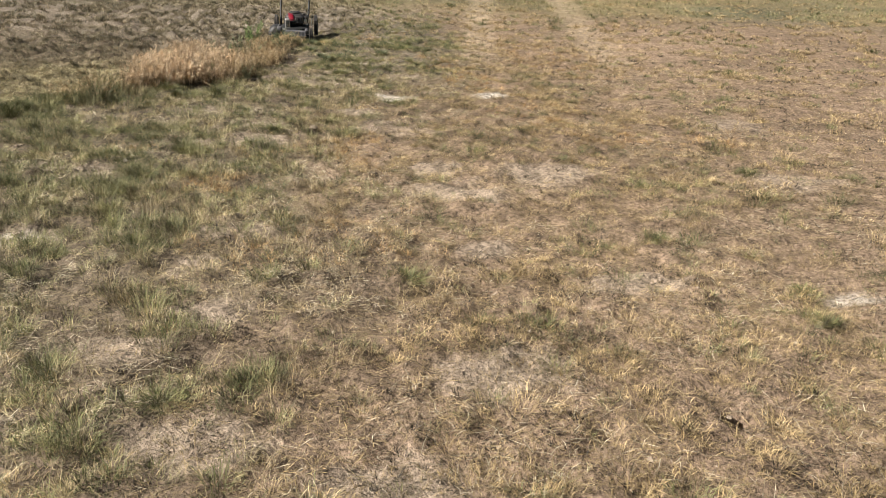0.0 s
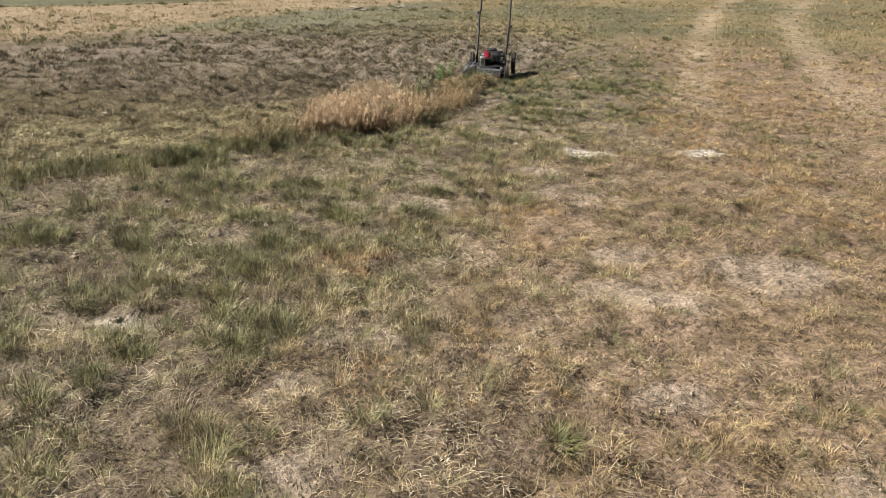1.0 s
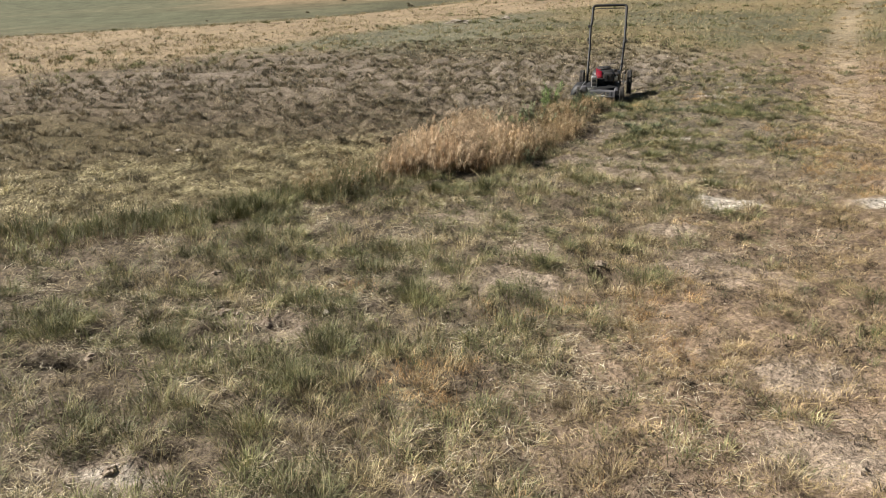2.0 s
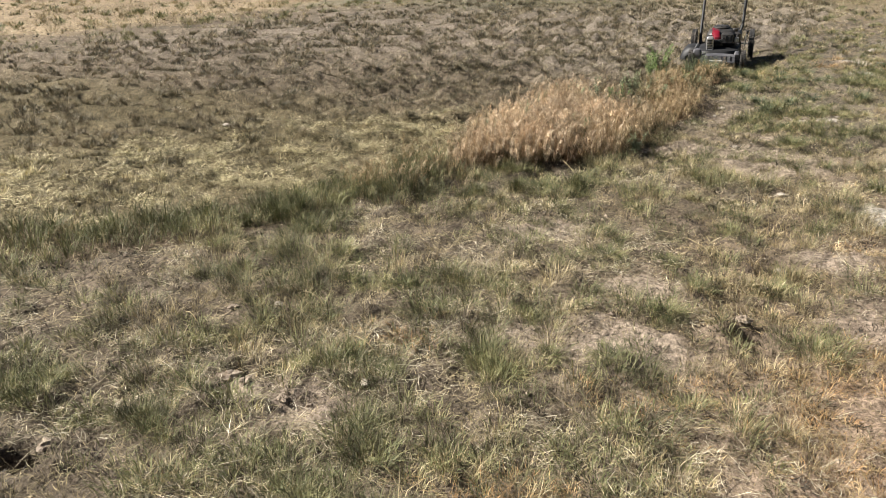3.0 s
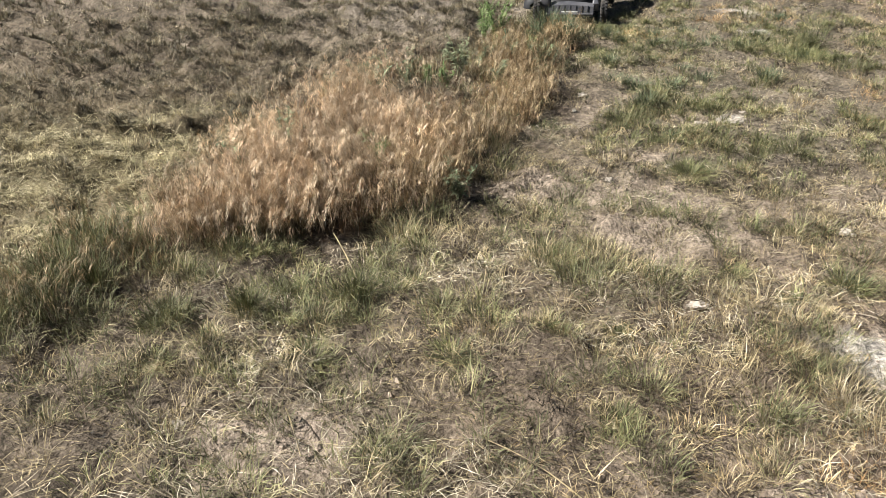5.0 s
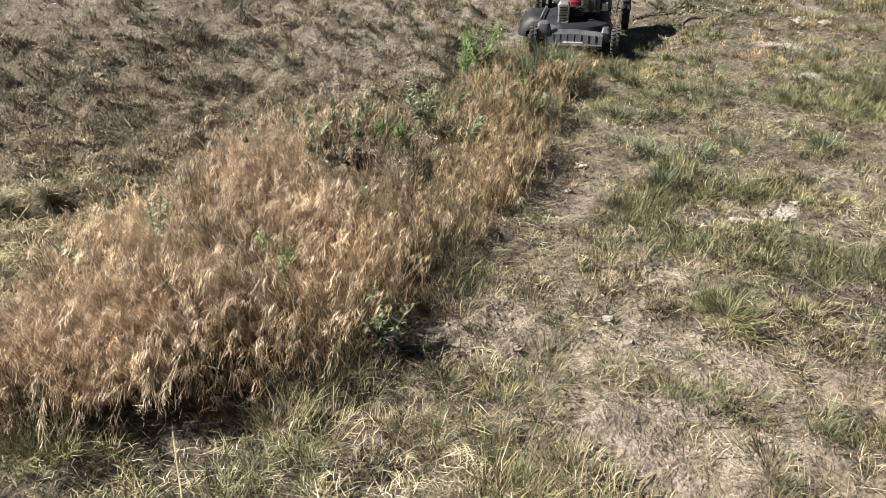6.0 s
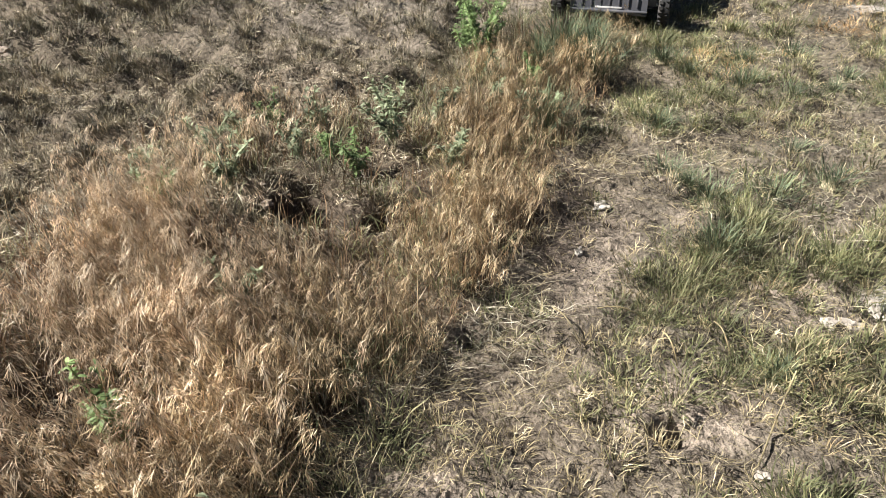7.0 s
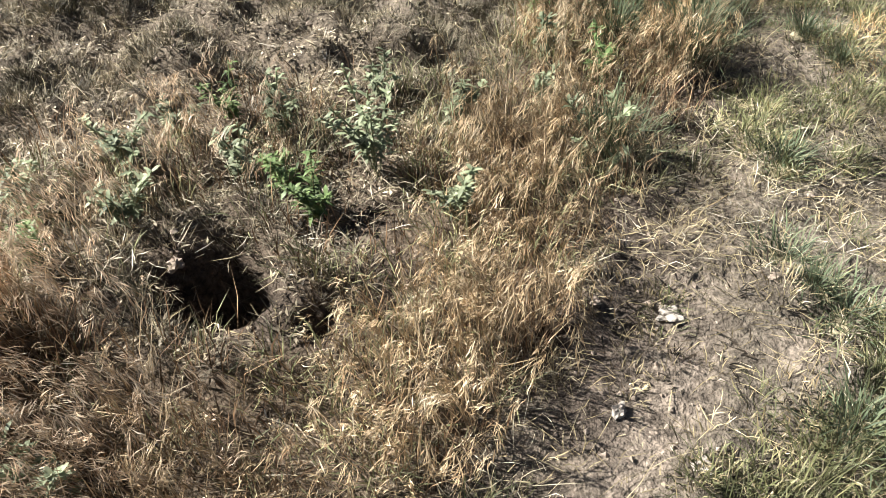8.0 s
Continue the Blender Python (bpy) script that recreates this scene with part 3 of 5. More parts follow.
def cover(name, label, category, mat, arrays, flat=False):
    co, tri, o = [], [], 0
    for c, t in arrays:
        co.append(c)
        tri.append(t + o)
        o += len(c)
    me = tri_mesh(name, np.concatenate(co), np.concatenate(tri), mat, flat)
    return tagged(new(name, me), label, category, kind="stuff")


def short_rest(z):
    """Weight of the grazed short turf outside the tall and the mown parts."""
    return (1 - z["tall"]) * (1 - z["edge"]) * (1 - z["mown"]) * (1 - z["beyond"]) * (1 - z["thin"])


def open_soil(z):
    return (1 - 0.74 * z["bare"]) * (1 - 0.95 * z["white"]) * (1 - 0.7 * z["dark"])


def clumpy(x, y, f, seed, lo=0.38, hi=0.6):
    return smooth(lo, hi, fbm(x, y, f, seed, 2))


def rough_of(x, y, z):
    """The uncut turf west of the wheel tracks: taller and greener than the trodden part."""
    west = np.maximum(1 - smooth(-4.3, -3.4, y), 1 - smooth(-0.2, 0.12, x))
    return short_rest(z) * (1 - z["east"]) * west * (1 - z["far"])


def sward(x, y, z):
    """How closely the short grass stands: patches half a metre wide, broken by gaps a hand wide."""
    return open_soil(z) * (0.32 + 0.68 * clumpy(x, y, 1.9, 106, 0.36, 0.56)) * (0.08 + 0.92 * clumpy(x, y, 5.5, 107, 0.42, 0.54))


# flattened straw, short scraps and low stubs, on the warm eastern or the greyer western side
def mat_of(east):
    def side(z):
        return z["east"] if east else 1 - z["east"]
    x, y = scatter(2500 if east else 2300, lambda x, y, z: np.clip(short_rest(z) * (1 - z["white"]) * (1 - 0.5 * z["bare"]) * (1 - 0.6 * z["rut"]) + 0.15 * z["tall"] + 0.25 * z["thin"] + 0.3 * z["mown"], 0, 1) * side(z) * (0.35 + 0.65 * clumpy(x, y, 5, 103)), falloff=2.1)
    straws = blade_arrays(*lying(x, y, 0.062, 0.0020))
    x, y = scatter(2000, lambda x, y, z: side(z) * np.clip((short_rest(z) + 0.4 * z["tall"] + 0.6 * z["thin"]) * (1 - 0.7 * z["white"]) * (1 - 0.6 * z["bare"]), 0, 1) * (0.2 + 0.8 * clumpy(x, y, 9, 104)), falloff=2.2, y1=3)
    scraps = blade_arrays(*lying(x, y, 0.018, 0.0026), two=False)
    x, y = scatter(460, lambda x, y, z: short_rest(z) * side(z) * sward(x, y, z) * (1 - 0.4 * z["far"]))
    stubs = blade_arrays(*tufted(x, y, 13, 0.03, 0.03, 0.0019, 0.9, 0.5), two=False)
    return [straws[:2], scraps[:2], stubs[:2]]


cover("trodden_straw", "warm pale dry grass trodden flat on pinkish soil", "grass", WARM, mat_of(True))
cover("dry_grass", "matted greyish dry grass and scraps on soil", "grass", STRAW, mat_of(False))

# bleached straw, strewn in drifts
x, y = scatter(3000, lambda x, y, z: np.clip(short_rest(z) * (1 - 0.7 * z["east"]) + 0.5 * z["thin"], 0, 1) * (1 - z["white"]) * (1 - 0.75 * z["bare"]) * (1 - 0.8 * z["dark"]) * clumpy(x, y, 3.2, 145, 0.44, 0.6) * (1 - 0.8 * z["far"]) * (1 - 0.5 * near_turf(x, y)), falloff=2.1)
drift_straw = blade_arrays(*lying(x, y, 0.055, 0.0020, flat=0.016))
cover("bleached_straw", "bleached pale straw strewn in loose drifts between tufts", "straw", BLEACHED, [drift_straw[:2]])

# dark scraps between the tufts: rotted grass, and painted shade for the gaps
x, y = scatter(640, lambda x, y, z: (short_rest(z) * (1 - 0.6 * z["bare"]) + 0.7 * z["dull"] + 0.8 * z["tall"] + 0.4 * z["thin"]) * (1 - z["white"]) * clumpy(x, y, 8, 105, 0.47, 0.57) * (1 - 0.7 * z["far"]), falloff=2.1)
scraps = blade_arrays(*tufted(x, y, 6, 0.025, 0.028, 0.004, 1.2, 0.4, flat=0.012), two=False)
cover("litter_and_gap_shade", "dark scraps between tufts, part rotted grass, part painted shade of the gaps", "litter", ROT_SHADE, [scraps[:2]])


def outlying(n, seed, per, h):
    """Sparse tufts on the rest of the field, round the part that is passed closely."""
    rng = np.random.default_rng(seed)
    px, py = rng.normal(0, 9, n), rng.uniform(-19, 9, n)
    lo, hi = field_limits(py)
    out = ((px < lo) | (px > hi) | (py < -10.2)) & (fbm(px, py, 1.2, seed) > 0.42) & (np.hypot(px - 0.8, py + 11.6) > 0.5)
    return tufted(px[out], py[out], per, 0.05, h, 0.0035, 0.7, 0.6)


cover("outlying_straw", "sparse dry straw over the rest of the field", "grass", STRAW, [blade_arrays(*outlying(9000, 211, 6, 0.06), two=False)[:2]])
cover("outlying_grass", "sparse grey-green grass over the rest of the field", "grass", GREEN, [blade_arrays(*outlying(9000, 223, 6, 0.06), two=False)[:2]])


# tufts of green and of dry grass
def green_weight(x, y, z):
    g = 0.2 + 0.5 * z["lush"] + 0.4 * (1 - z["east"])
    return short_rest(z) * np.clip(g, 0, 1) * sward(x, y, z) * (1 - 0.75 * z["rut"]) * (1 - 0.6 * z["tan"]) * (1 - 0.7 * z["orange"]) * (1 - 0.6 * z["far"])


def dry_weight(x, y, z):
    return short_rest(z) * (0.6 + 0.2 * z["east"]) * sward(x + 3.3, y, z) * (1 - 0.5 * z["far"]) * (1 - 0.35 * z["lush"])


x, y = scatter(330, lambda x, y, z: green_weight(x, y, z) * (1 - rough_of(x, y, z)) * (1 - near_turf(x, y)))
g1 = blade_arrays(*tufted(x, y, 30, 0.032, 0.042, 0.0024, 0.75, 0.5, 0.4), two=False)
x, y = scatter(430, lambda x, y, z: green_weight(x, y, z) * rough_of(x, y, z))
g2 = blade_arrays(*tufted(x, y, 34, 0.036, 0.074, 0.0023, 0.62, 0.6, 0.4))
x, y = scatter(330, lambda x, y, z: np.clip(z["edge"] * (0.5 + 0.5 * clumpy(x, y, 3, 108)) + (0.45 * z["tall"] + 0.3 * z["thin"]) * (1 - z["dark"]) * (0.4 + 0.6 * smooth(-0.95, -0.3, x + 0.2 * (y + 2))), 0, 1))
g3 = blade_arrays(*tufted(x, y, 22, 0.034, 0.105, 0.0024, 0.55, 0.7))
x, y = scatter(980, lambda x, y, z: near_turf(x, y) * short_rest(z) * np.clip(0.55 + 0.5 * z["lush"], 0, 1) * sward(x, y, z))
g4 = blade_arrays(*tufted(x, y, 20, 0.026, 0.036, 0.0029, 0.5, 0.5, 0.4))
cover("green_grass", "short grey-green grass in uneven tufts", "grass", GREEN, [g1[:2], g2[:2], g3[:2], g4[:2]])
x, y = scatter(420, lambda x, y, z: z["edge"] * (0.1 + 0.9 * clumpy(x, y, 4.5, 143, 0.42, 0.55)))
g5 = blade_arrays(*tufted(x, y, 20, 0.034, 0.115, 0.0021, 0.45, 0.6, 0.4))
x, y = scatter(210, lambda x, y, z: green_weight(x, y, z))
g6 = blade_arrays(*tufted(x, y, 40, 0.036, 0.06, 0.0019, 0.7, 0.6, 0.45))
cover("uncut_green_grass", "dark olive uncut grass along the mown edge", "grass", OLIVE, [g5[:2], g6[:2]])

x, y = scatter(560, lambda x, y, z: dry_weight(x, y, z) * (1 - rough_of(x, y, z)) * (1 - z["east"]))
d1 = blade_arrays(*tufted(x, y, 20, 0.03, 0.036, 0.0023, 0.6, 0.5, 0.4))
x, y = scatter(330, lambda x, y, z: dry_weight(x, y, z) * rough_of(x, y, z) + 0.4 * z["edge"])
d2 = blade_arrays(*tufted(x, y, 28, 0.036, 0.072, 0.0017, 0.62, 0.5, 0.4))
cover("standing_dry_grass", "short standing straw-coloured grass between green tufts", "grass", STRAW, [d1[:2], d2[:2]])
x, y = scatter(470, lambda x, y, z: dry_weight(x, y, z) * z["east"], falloff=1.95)
d3 = blade_arrays(*tufted(x, y, 24, 0.038, 0.046, 0.0020, 0.85, 0.6, 0.4))
cover("low_dry_grass", "low warm straw-coloured grass by the wheel tracks", "grass", WARM, [d3[:2]])
x, y = scatter(420, lambda x, y, z: short_rest(z) * z["orange"] * open_soil(z) * (0.3 + 0.7 * clumpy(x, y, 6, 113)))
o1 = blade_arrays(*tufted(x, y, 22, 0.04, 0.055, 0.0018, 0.85, 0.6))
cover("reddish_dry_grass", "low reddish-gold dry grass in patches", "grass", RUST, [o1[:2]])

# mown part: pale clippings and tussocks of cut stubble
x, y = scatter(8500, lambda x, y, z: z["clip"] * (0.08 + 0.92 * clumpy(x, y, 6, 117, 0.42, 0.56)))
m1 = blade_arrays(*lying(x, y, 0.06, 0.0026, flat=0.035))
x, y = scatter(260, lambda x, y, z: z["clip"] * (0.3 + 0.7 * clumpy(x, y, 4, 118, 0.4, 0.58)), falloff=1.3)
m0 = blade_arrays(*tufted(x, y, 30, 0.04, 0.05, 0.0024, 0.7, 0.5), two=False)
cover("grass_clippings", "pale yellow-green mown clippings lying on stubble", "clippings", MOWN, [m1[:2], m0[:2]])
x, y = scatter(900, lambda x, y, z: (z["mown"] + 0.7 * z["thin"] - 0.6 * z["clip"]) * (0.25 + 0.75 * clumpy(x, y, 4.0, 119, 0.40, 0.56)), falloff=1.95)
m2 = blade_arrays(*tufted(x, y, 18, 0.026, 0.04, 0.0025, 0.5, 0.5), two=False)
x, y = scatter(1000, lambda x, y, z: z["dull"] * (0.2 + 0.8 * clumpy(x, y, 6, 121, 0.42, 0.56)), falloff=1.9)
m3 = blade_arrays(*lying(x, y, 0.05, 0.0022), two=False)
x, y = scatter(3200, lambda x, y, z: np.clip(z["dull"] + 0.8 * z["thin"], 0, 1) * (0.25 + 0.75 * clumpy(x, y, 7, 122, 0.42, 0.56)), falloff=2.2)
m5 = blade_arrays(*lying(x, y, 0.02, 0.0055, flat=0.012))
cover("mown_stubble", "weathered grey-brown stubble left by mowing", "stubble", DULL, [m2[:2], m3[:2], m5[:2]])
x, y = scatter(760, lambda x, y, z: (z["mown"] + 0.5 * z["thin"] - 0.6 * z["clip"]) * (0.1 + 0.9 * clumpy(x, y, 4.5, 120, 0.44, 0.54)), falloff=1.85)
m4 = blade_arrays(*tufted(x, y, 30, 0.032, 0.042, 0.0028, 0.6, 0.5, 0.4), two=False)
cover("dark_stubble", "dark olive clumps of cut grass on grey soil", "stubble", DARK, [m4[:2]])


# tall ripe grass with drooping heads
def seed_heads(tip, way, k=22):
    """Nodding heads: an arc bends over from each tip, hung with narrow spikelets."""
    n = len(tip)
    s = np.repeat(coarse(tip[:, 0], tip[:, 1]), k)
    size = np.repeat(RNG.uniform(0.7, 1.25, n), k)
    a = np.repeat(way, k)
    u = np.tile((np.arange(k) + 0.5) / k, n)
    reach = 0.03 * size * (1 - (1 - u) ** 1.6)
    p = np.repeat(tip, k, 0) + np.stack([np.cos(a) * reach, np.sin(a) * reach, size * (0.012 * np.sin(2.4 * u) - 0.05 * u ** 2)], -1) + RNG.normal(0, 0.004, (n * k, 3))
    return blade_arrays(p, RNG.uniform(0.016, 0.036, n * k) * size, RNG.uniform(0.0012, 0.0022, n * k) * s, a + RNG.normal(0, 0.55, n * k), 2.2 + 0.5 * u + RNG.normal(0, 0.2, n * k), np.full(n * k, 0.1))


def golden(x, y):
    return smooth(-0.15, 0.35, -x - 0.50 - 0.25 * (y + 2.9) + 0.5 * (fbm(x, y, 2.5, 125) - 0.5))


def tall_weight(x, y, z):
    return (z["tall"] + 0.07 * z["thin"]) * (0.03 + 0.97 * clumpy(x, y, 5.0, 127, 0.47, 0.54)) * (1 - 0.95 * z["dark"])


def tall_stand(rate, weight, h, heads):
    x, y = scatter(rate, weight, y0=-4.6, y1=0)
    tb = tufted(x, y, 9, 0.03, h, 0.0018, 0.34, 0.35, 0.2, hmap=lambda a, b: (0.3 + 1.2 * fbm(a, b, 5.0, 127, 2)) * (1 - 0.3 * smooth(-1.5, -0.9, b)) * (1 - 0.22 * smooth(-2.75, -2.3, b)))
    t = blade_arrays(*tb)
    pick = RNG.random(len(t[3])) < heads
    nod = tb[3][pick] * 0.5 + RNG.normal(0.3, 1.2, pick.sum())
    return t[:2], seed_heads(t[3][pick], nod)[:2]


leafy = scatter(1100, lambda x, y, z: z["tall"] * (0.3 + 0.5 * golden(x, y)) + 0.15 * z["thin"] * (1 - z["dark"]), y0=-4.6, y1=0)
stem_a, seed_a = tall_stand(1850, lambda x, y, z: tall_weight(x, y, z) * golden(x, y), 0.225, 0.85)
stem_b, seed_b = tall_stand(760, lambda x, y, z: np.clip(tall_weight(x, y, z) * (1.1 - golden(x, y)) + 0.12 * z["edge"], 0, 1), 0.185, 0.7)
x, y = scatter(170, lambda x, y, z: np.clip(z["tall"] + z["thin"], 0, 1) * (1 - 0.8 * z["dark"]) * (0.15 + 0.85 * clumpy(x, y, 7, 129, 0.42, 0.56)), y0=-4.6, y1=0)
broken = blade_arrays(*tufted(x, y, 8, 0.045, 0.07, 0.0026, 1.25, 0.6, flat=0.05))
cover("broken_straw", "pale broken straws tangled in the uncut strip", "straw", DULL, [broken[:2]])
cover("tall_dry_grass", "tall golden-brown stems of ripe uncut grass", "tall grass", STEM, [stem_a, stem_b])
cover("grass_seed", "nodding pale gold seed heads on tall stems", "seed heads", GOLD, [seed_a])
cover("pale_grass_seed", "straw-coloured seed heads at the strip's edge", "seed heads", STEM, [seed_b])
cover("dry_undergrowth", "brown leafy undergrowth below tall dry grass", "tall grass", BROWN, [blade_arrays(*tufted(*leafy, 7, 0.035, 0.11, 0.0024, 0.35, 0.4))[:2]])

# far cover: rough tan and grey grass on the rise
def thinned(rows):
    """Fine blades for the far field, which stay thin there."""
    base, h, w, way, lean, curl = rows
    return base, h, w * coarse(base[:, 0], base[:, 1]) ** -0.55, way, lean, curl


x, y = scatter(800, lambda x, y, z: np.clip(z["tan"] + 0.2 * z["far"], 0, 1) * (1 - 0.8 * z["rut"]) * (0.2 + 0.8 * clumpy(x, y, 0.9, 131)), y0=2, y1=38)
f1 = blade_arrays(*thinned(tufted(x, y, 8, 0.05, 0.075, 0.0035, 0.6, 0.5)))
cover("tan_grass", "pale tan dry grass on the rise", "grass", STRAW, [f1[:2]])
x, y = scatter(560, lambda x, y, z: z["far"] * (1 - 0.8 * z["tan"]) * (1 - 0.8 * z["rut"]) * (0.1 + 0.9 * clumpy(x, y, 0.8, 137)), y0=2, y1=38)
f2 = blade_arrays(*thinned(tufted(x, y, 8, 0.05, 0.075, 0.0035, 0.6, 0.5)))
cover("rough_green_grass", "rough grey-green grass on the open field", "grass", GREEN, [f2[:2]])


# crumbs of soil
def crumbs(rate, size, weight):
    x, y = scatter(rate, weight, y1=2)
    n = len(x)
    r = size * np.minimum(RNG.lognormal(0, 0.5, n), 1.5) * coarse(x, y) ** 0.5
    c = np.stack([x, y, height(x, y) + r * 0.25], -1)
    unit = np.array([(1, 0, 0), (0, 1, 0), (-1, 0, 0), (0, -1, 0), (0, 0, 0.8), (0, 0, -0.8)])
    turn = RNG.uniform(0, 6.283, n)
    spin = np.stack([np.stack([np.cos(turn), -np.sin(turn), 0 * turn], -1), np.stack([np.sin(turn), np.cos(turn), 0 * turn], -1), np.stack([0 * turn, 0 * turn, 0 * turn + 1], -1)], 1)
    co = c[:, None] + np.einsum("nij,kj->nki", spin, unit) * r[:, None, None] * RNG.uniform(0.5, 1.5, (n, 6, 1))
    t = np.array([(0, 1, 4), (1, 2, 4), (2, 3, 4), (3, 0, 4), (1, 0, 5), (2, 1, 5), (3, 2, 5), (0, 3, 5)])
    return co.reshape(-1, 3), (6 * np.arange(n)[:, None, None] + t[None]).reshape(-1, 3)


cover("soil_crumbs", "loose crumbs of dry pale soil", "soil", CLOD, [
    crumbs(620, 0.0042, lambda x, y, z: np.clip(0.1 * short_rest(z) + 0.9 * z["bare"] + 0.8 * z["dark"] + 0.8 * z["white"] + 0.2 * z["dull"], 0, 1)),
    crumbs(120, 0.0075, lambda x, y, z: np.clip(0.06 * short_rest(z) + 0.5 * z["bare"] + 0.6 * z["dark"] + 0.6 * z["white"] + 0.5 * z["dull"], 0, 1))], flat=True)

# ---------------------------------------------------------------- building things


def part(name, bm, mat, parent=None, label="", smooth_faces=True):
    me = bpy.data.meshes.new(name)
    bmesh.ops.recalc_face_normals(bm, faces=bm.faces[:])
    for f in bm.faces:
        f.smooth = smooth_faces
    bm.to_mesh(me)
    bm.free()
    if smooth_faces:
        me.set_sharp_from_angle(angle=radians(38))
    me.materials.append(mat)
    ob = new(name, me)
    ob.parent = parent
    if label:
        ob["label"] = label
    return ob


def slab(lo, hi, bevel=0.004, bm=None):
    """A box between two corners, with bevelled edges."""
    own = bmesh.new()
    bmesh.ops.create_cube(own, size=1)
    for v in own.verts:
        v.co = Vector([a + (b - a) * (k + 0.5) for a, b, k in zip(lo, hi, v.co)])
    if bevel:
        bmesh.ops.bevel(own, geom=own.edges[:], offset=bevel, segments=2, affect="EDGES", profile=0.6)
    return own if bm is None else joined(bm, own)


def joined(bm, other, m=None):
    if m is not None:
        other.transform(m)
    me = bpy.data.meshes.new("tmp")
    other.to_mesh(me)
    other.free()
    bm.from_mesh(me)
    bpy.data.meshes.remove(me)
    return bm


def lathe(profile, n=28, m=None):
    """Turns (radius, height) pairs round z, then moves the shape by m."""
    bm = bmesh.new()
    rings = []
    for r, h in profile:
        rings.append([bm.verts.new((r * math.cos(2 * math.pi * k / n), r * math.sin(2 * math.pi * k / n), h)) for k in range(n)])
    for a, b in zip(rings, rings[1:]):
        for k in range(n):
            bm.faces.new((a[k], a[(k + 1) % n], b[(k + 1) % n], b[k]))
    bm.faces.new(rings[0][::-1])
    bm.faces.new(rings[-1])
    if m is not None:
        bm.transform(m)
    return bm


def sweep(points, r, n=10):
    """A tube along points."""
    bm = bmesh.new()
    pts = [Vector(p) for p in points]
    rings = []
    for i, p in enumerate(pts):
        d = (pts[min(i + 1, len(pts) - 1)] - pts[max(i - 1, 0)]).normalized()
        u = d.cross(Vector((0.3, 1, 0.2))).normalized()
        v = d.cross(u)
        rings.append([bm.verts.new(p + (u * math.cos(2 * math.pi * k / n) + v * math.sin(2 * math.pi * k / n)) * r) for k in range(n)])
    for a, b in zip(rings, rings[1:]):
        for k in range(n):
            bm.faces.new((a[k], a[(k + 1) % n], b[(k + 1) % n], b[k]))
    bm.faces.new(rings[0][::-1])
    bm.faces.new(rings[-1])
    return bm


def rounded(points, r=0.05, n=5):
    """Rounds the corners of a line of points."""
    pts = [Vector(p) for p in points]
    out = [pts[0]]
    for a, b, c in zip(pts, pts[1:], pts[2:]):
        d1, d2 = (a - b), (c - b)
        k = min(r, d1.length * 0.45, d2.length * 0.45)
        p, q = b + d1.normalized() * k, b + d2.normalized() * k
        for i in range(n + 1):
            s = i / n
            out.append(p.lerp(b, s).lerp(b.lerp(q, s), s))
    return out + [pts[-1]]


def loft(sections):
    """Skins a list of closed rings of equal length."""
    bm = bmesh.new()
    rings = [[bm.verts.new(p) for p in ring] for ring in sections]
    n = len(rings[0])
    for a, b in zip(rings, rings[1:]):
        for k in range(n):
            bm.faces.new((a[k], a[(k + 1) % n], b[(k + 1) % n], b[k]))
    bm.faces.new(rings[0][::-1])
    bm.faces.new(rings[-1])
    return bm


def ring(cx, cy, hx, hy, z, r=0.06, n=5):
    """A rounded rectangle at height z."""
    r = min(r, hx * 0.95, hy * 0.95)
    out = []
    for qx, qy, a0 in ((1, 1, 0), (-1, 1, 90), (-1, -1, 180), (1, -1, 270)):
        for i in range(n + 1):
            a = radians(a0 + 90 * i / n)
            out.append((cx + qx * (hx - r) + r * math.cos(a), cy + qy * (hy - r) + r * math.sin(a), z))
    return out


def thing(name, label, category, group="", at=(0, 0, 0), turn=0):
    e = new(name)
    e.empty_display_size = 0.1
    e.matrix_world = pose(*at, 0, 0, turn)
    return tagged(e, label, category, group)


# ---------------------------------------------------------------- the lawn mower
def wheel(mower, x, y, r, w, lugs):
    axis = pose(x, y, r, 0, 90, 0)
    tyre = part("wheel", lathe([(r * 0.60, -w / 2 + 0.004), (r * 0.72, -w / 2), (r * 0.93, -w / 2 + 0.004), (r, -w * 0.28), (r, w * 0.28),
                                (r * 0.93, w / 2 - 0.004), (r * 0.72, w / 2), (r * 0.60, w / 2 - 0.004)], 32, axis), RUBBER, mower, "dusty black treaded wheel")
    tread = bmesh.new()
    for k in range(lugs):
        for s in (-1, 1):
            one = slab((r - 0.004, s * w * 0.27 - w * 0.17, -r * 0.085), (r + 0.005, s * w * 0.27 + w * 0.17, r * 0.085), 0)
            joined(tread, one, axis @ pose(0, 0, 0, 0, 0, 360 * (k + 0.5 * (s > 0)) / lugs) @ pose(0, 0, 0, 90, 0, 0) @ pose(0, 0, 0, 0, 0, 0))
    part("tread", tread, RUBBER, tyre, smooth_faces=False)
    rim = bmesh.new()
    joined(rim, lathe([(r * 0.2, -w * 0.40), (r * 0.62, -w * 0.46), (r * 0.62, w * 0.46), (r * 0.2, w * 0.40)], 24, axis))
    for k in range(5):
        joined(rim, slab((r * 0.15, -r * 0.07, -w * 0.52), (r * 0.58, r * 0.07, w * 0.52), 0.002), axis @ pose(0, 0, 0, 0, 0, 72 * k))
    part("rim", rim, BLACK, tyre)
    part("hub", lathe([(0.012, -w * 0.62), (r * 0.2, -w * 0.56), (r * 0.2, w * 0.56), (0.012, w * 0.62)], 14, axis), DECK, tyre)


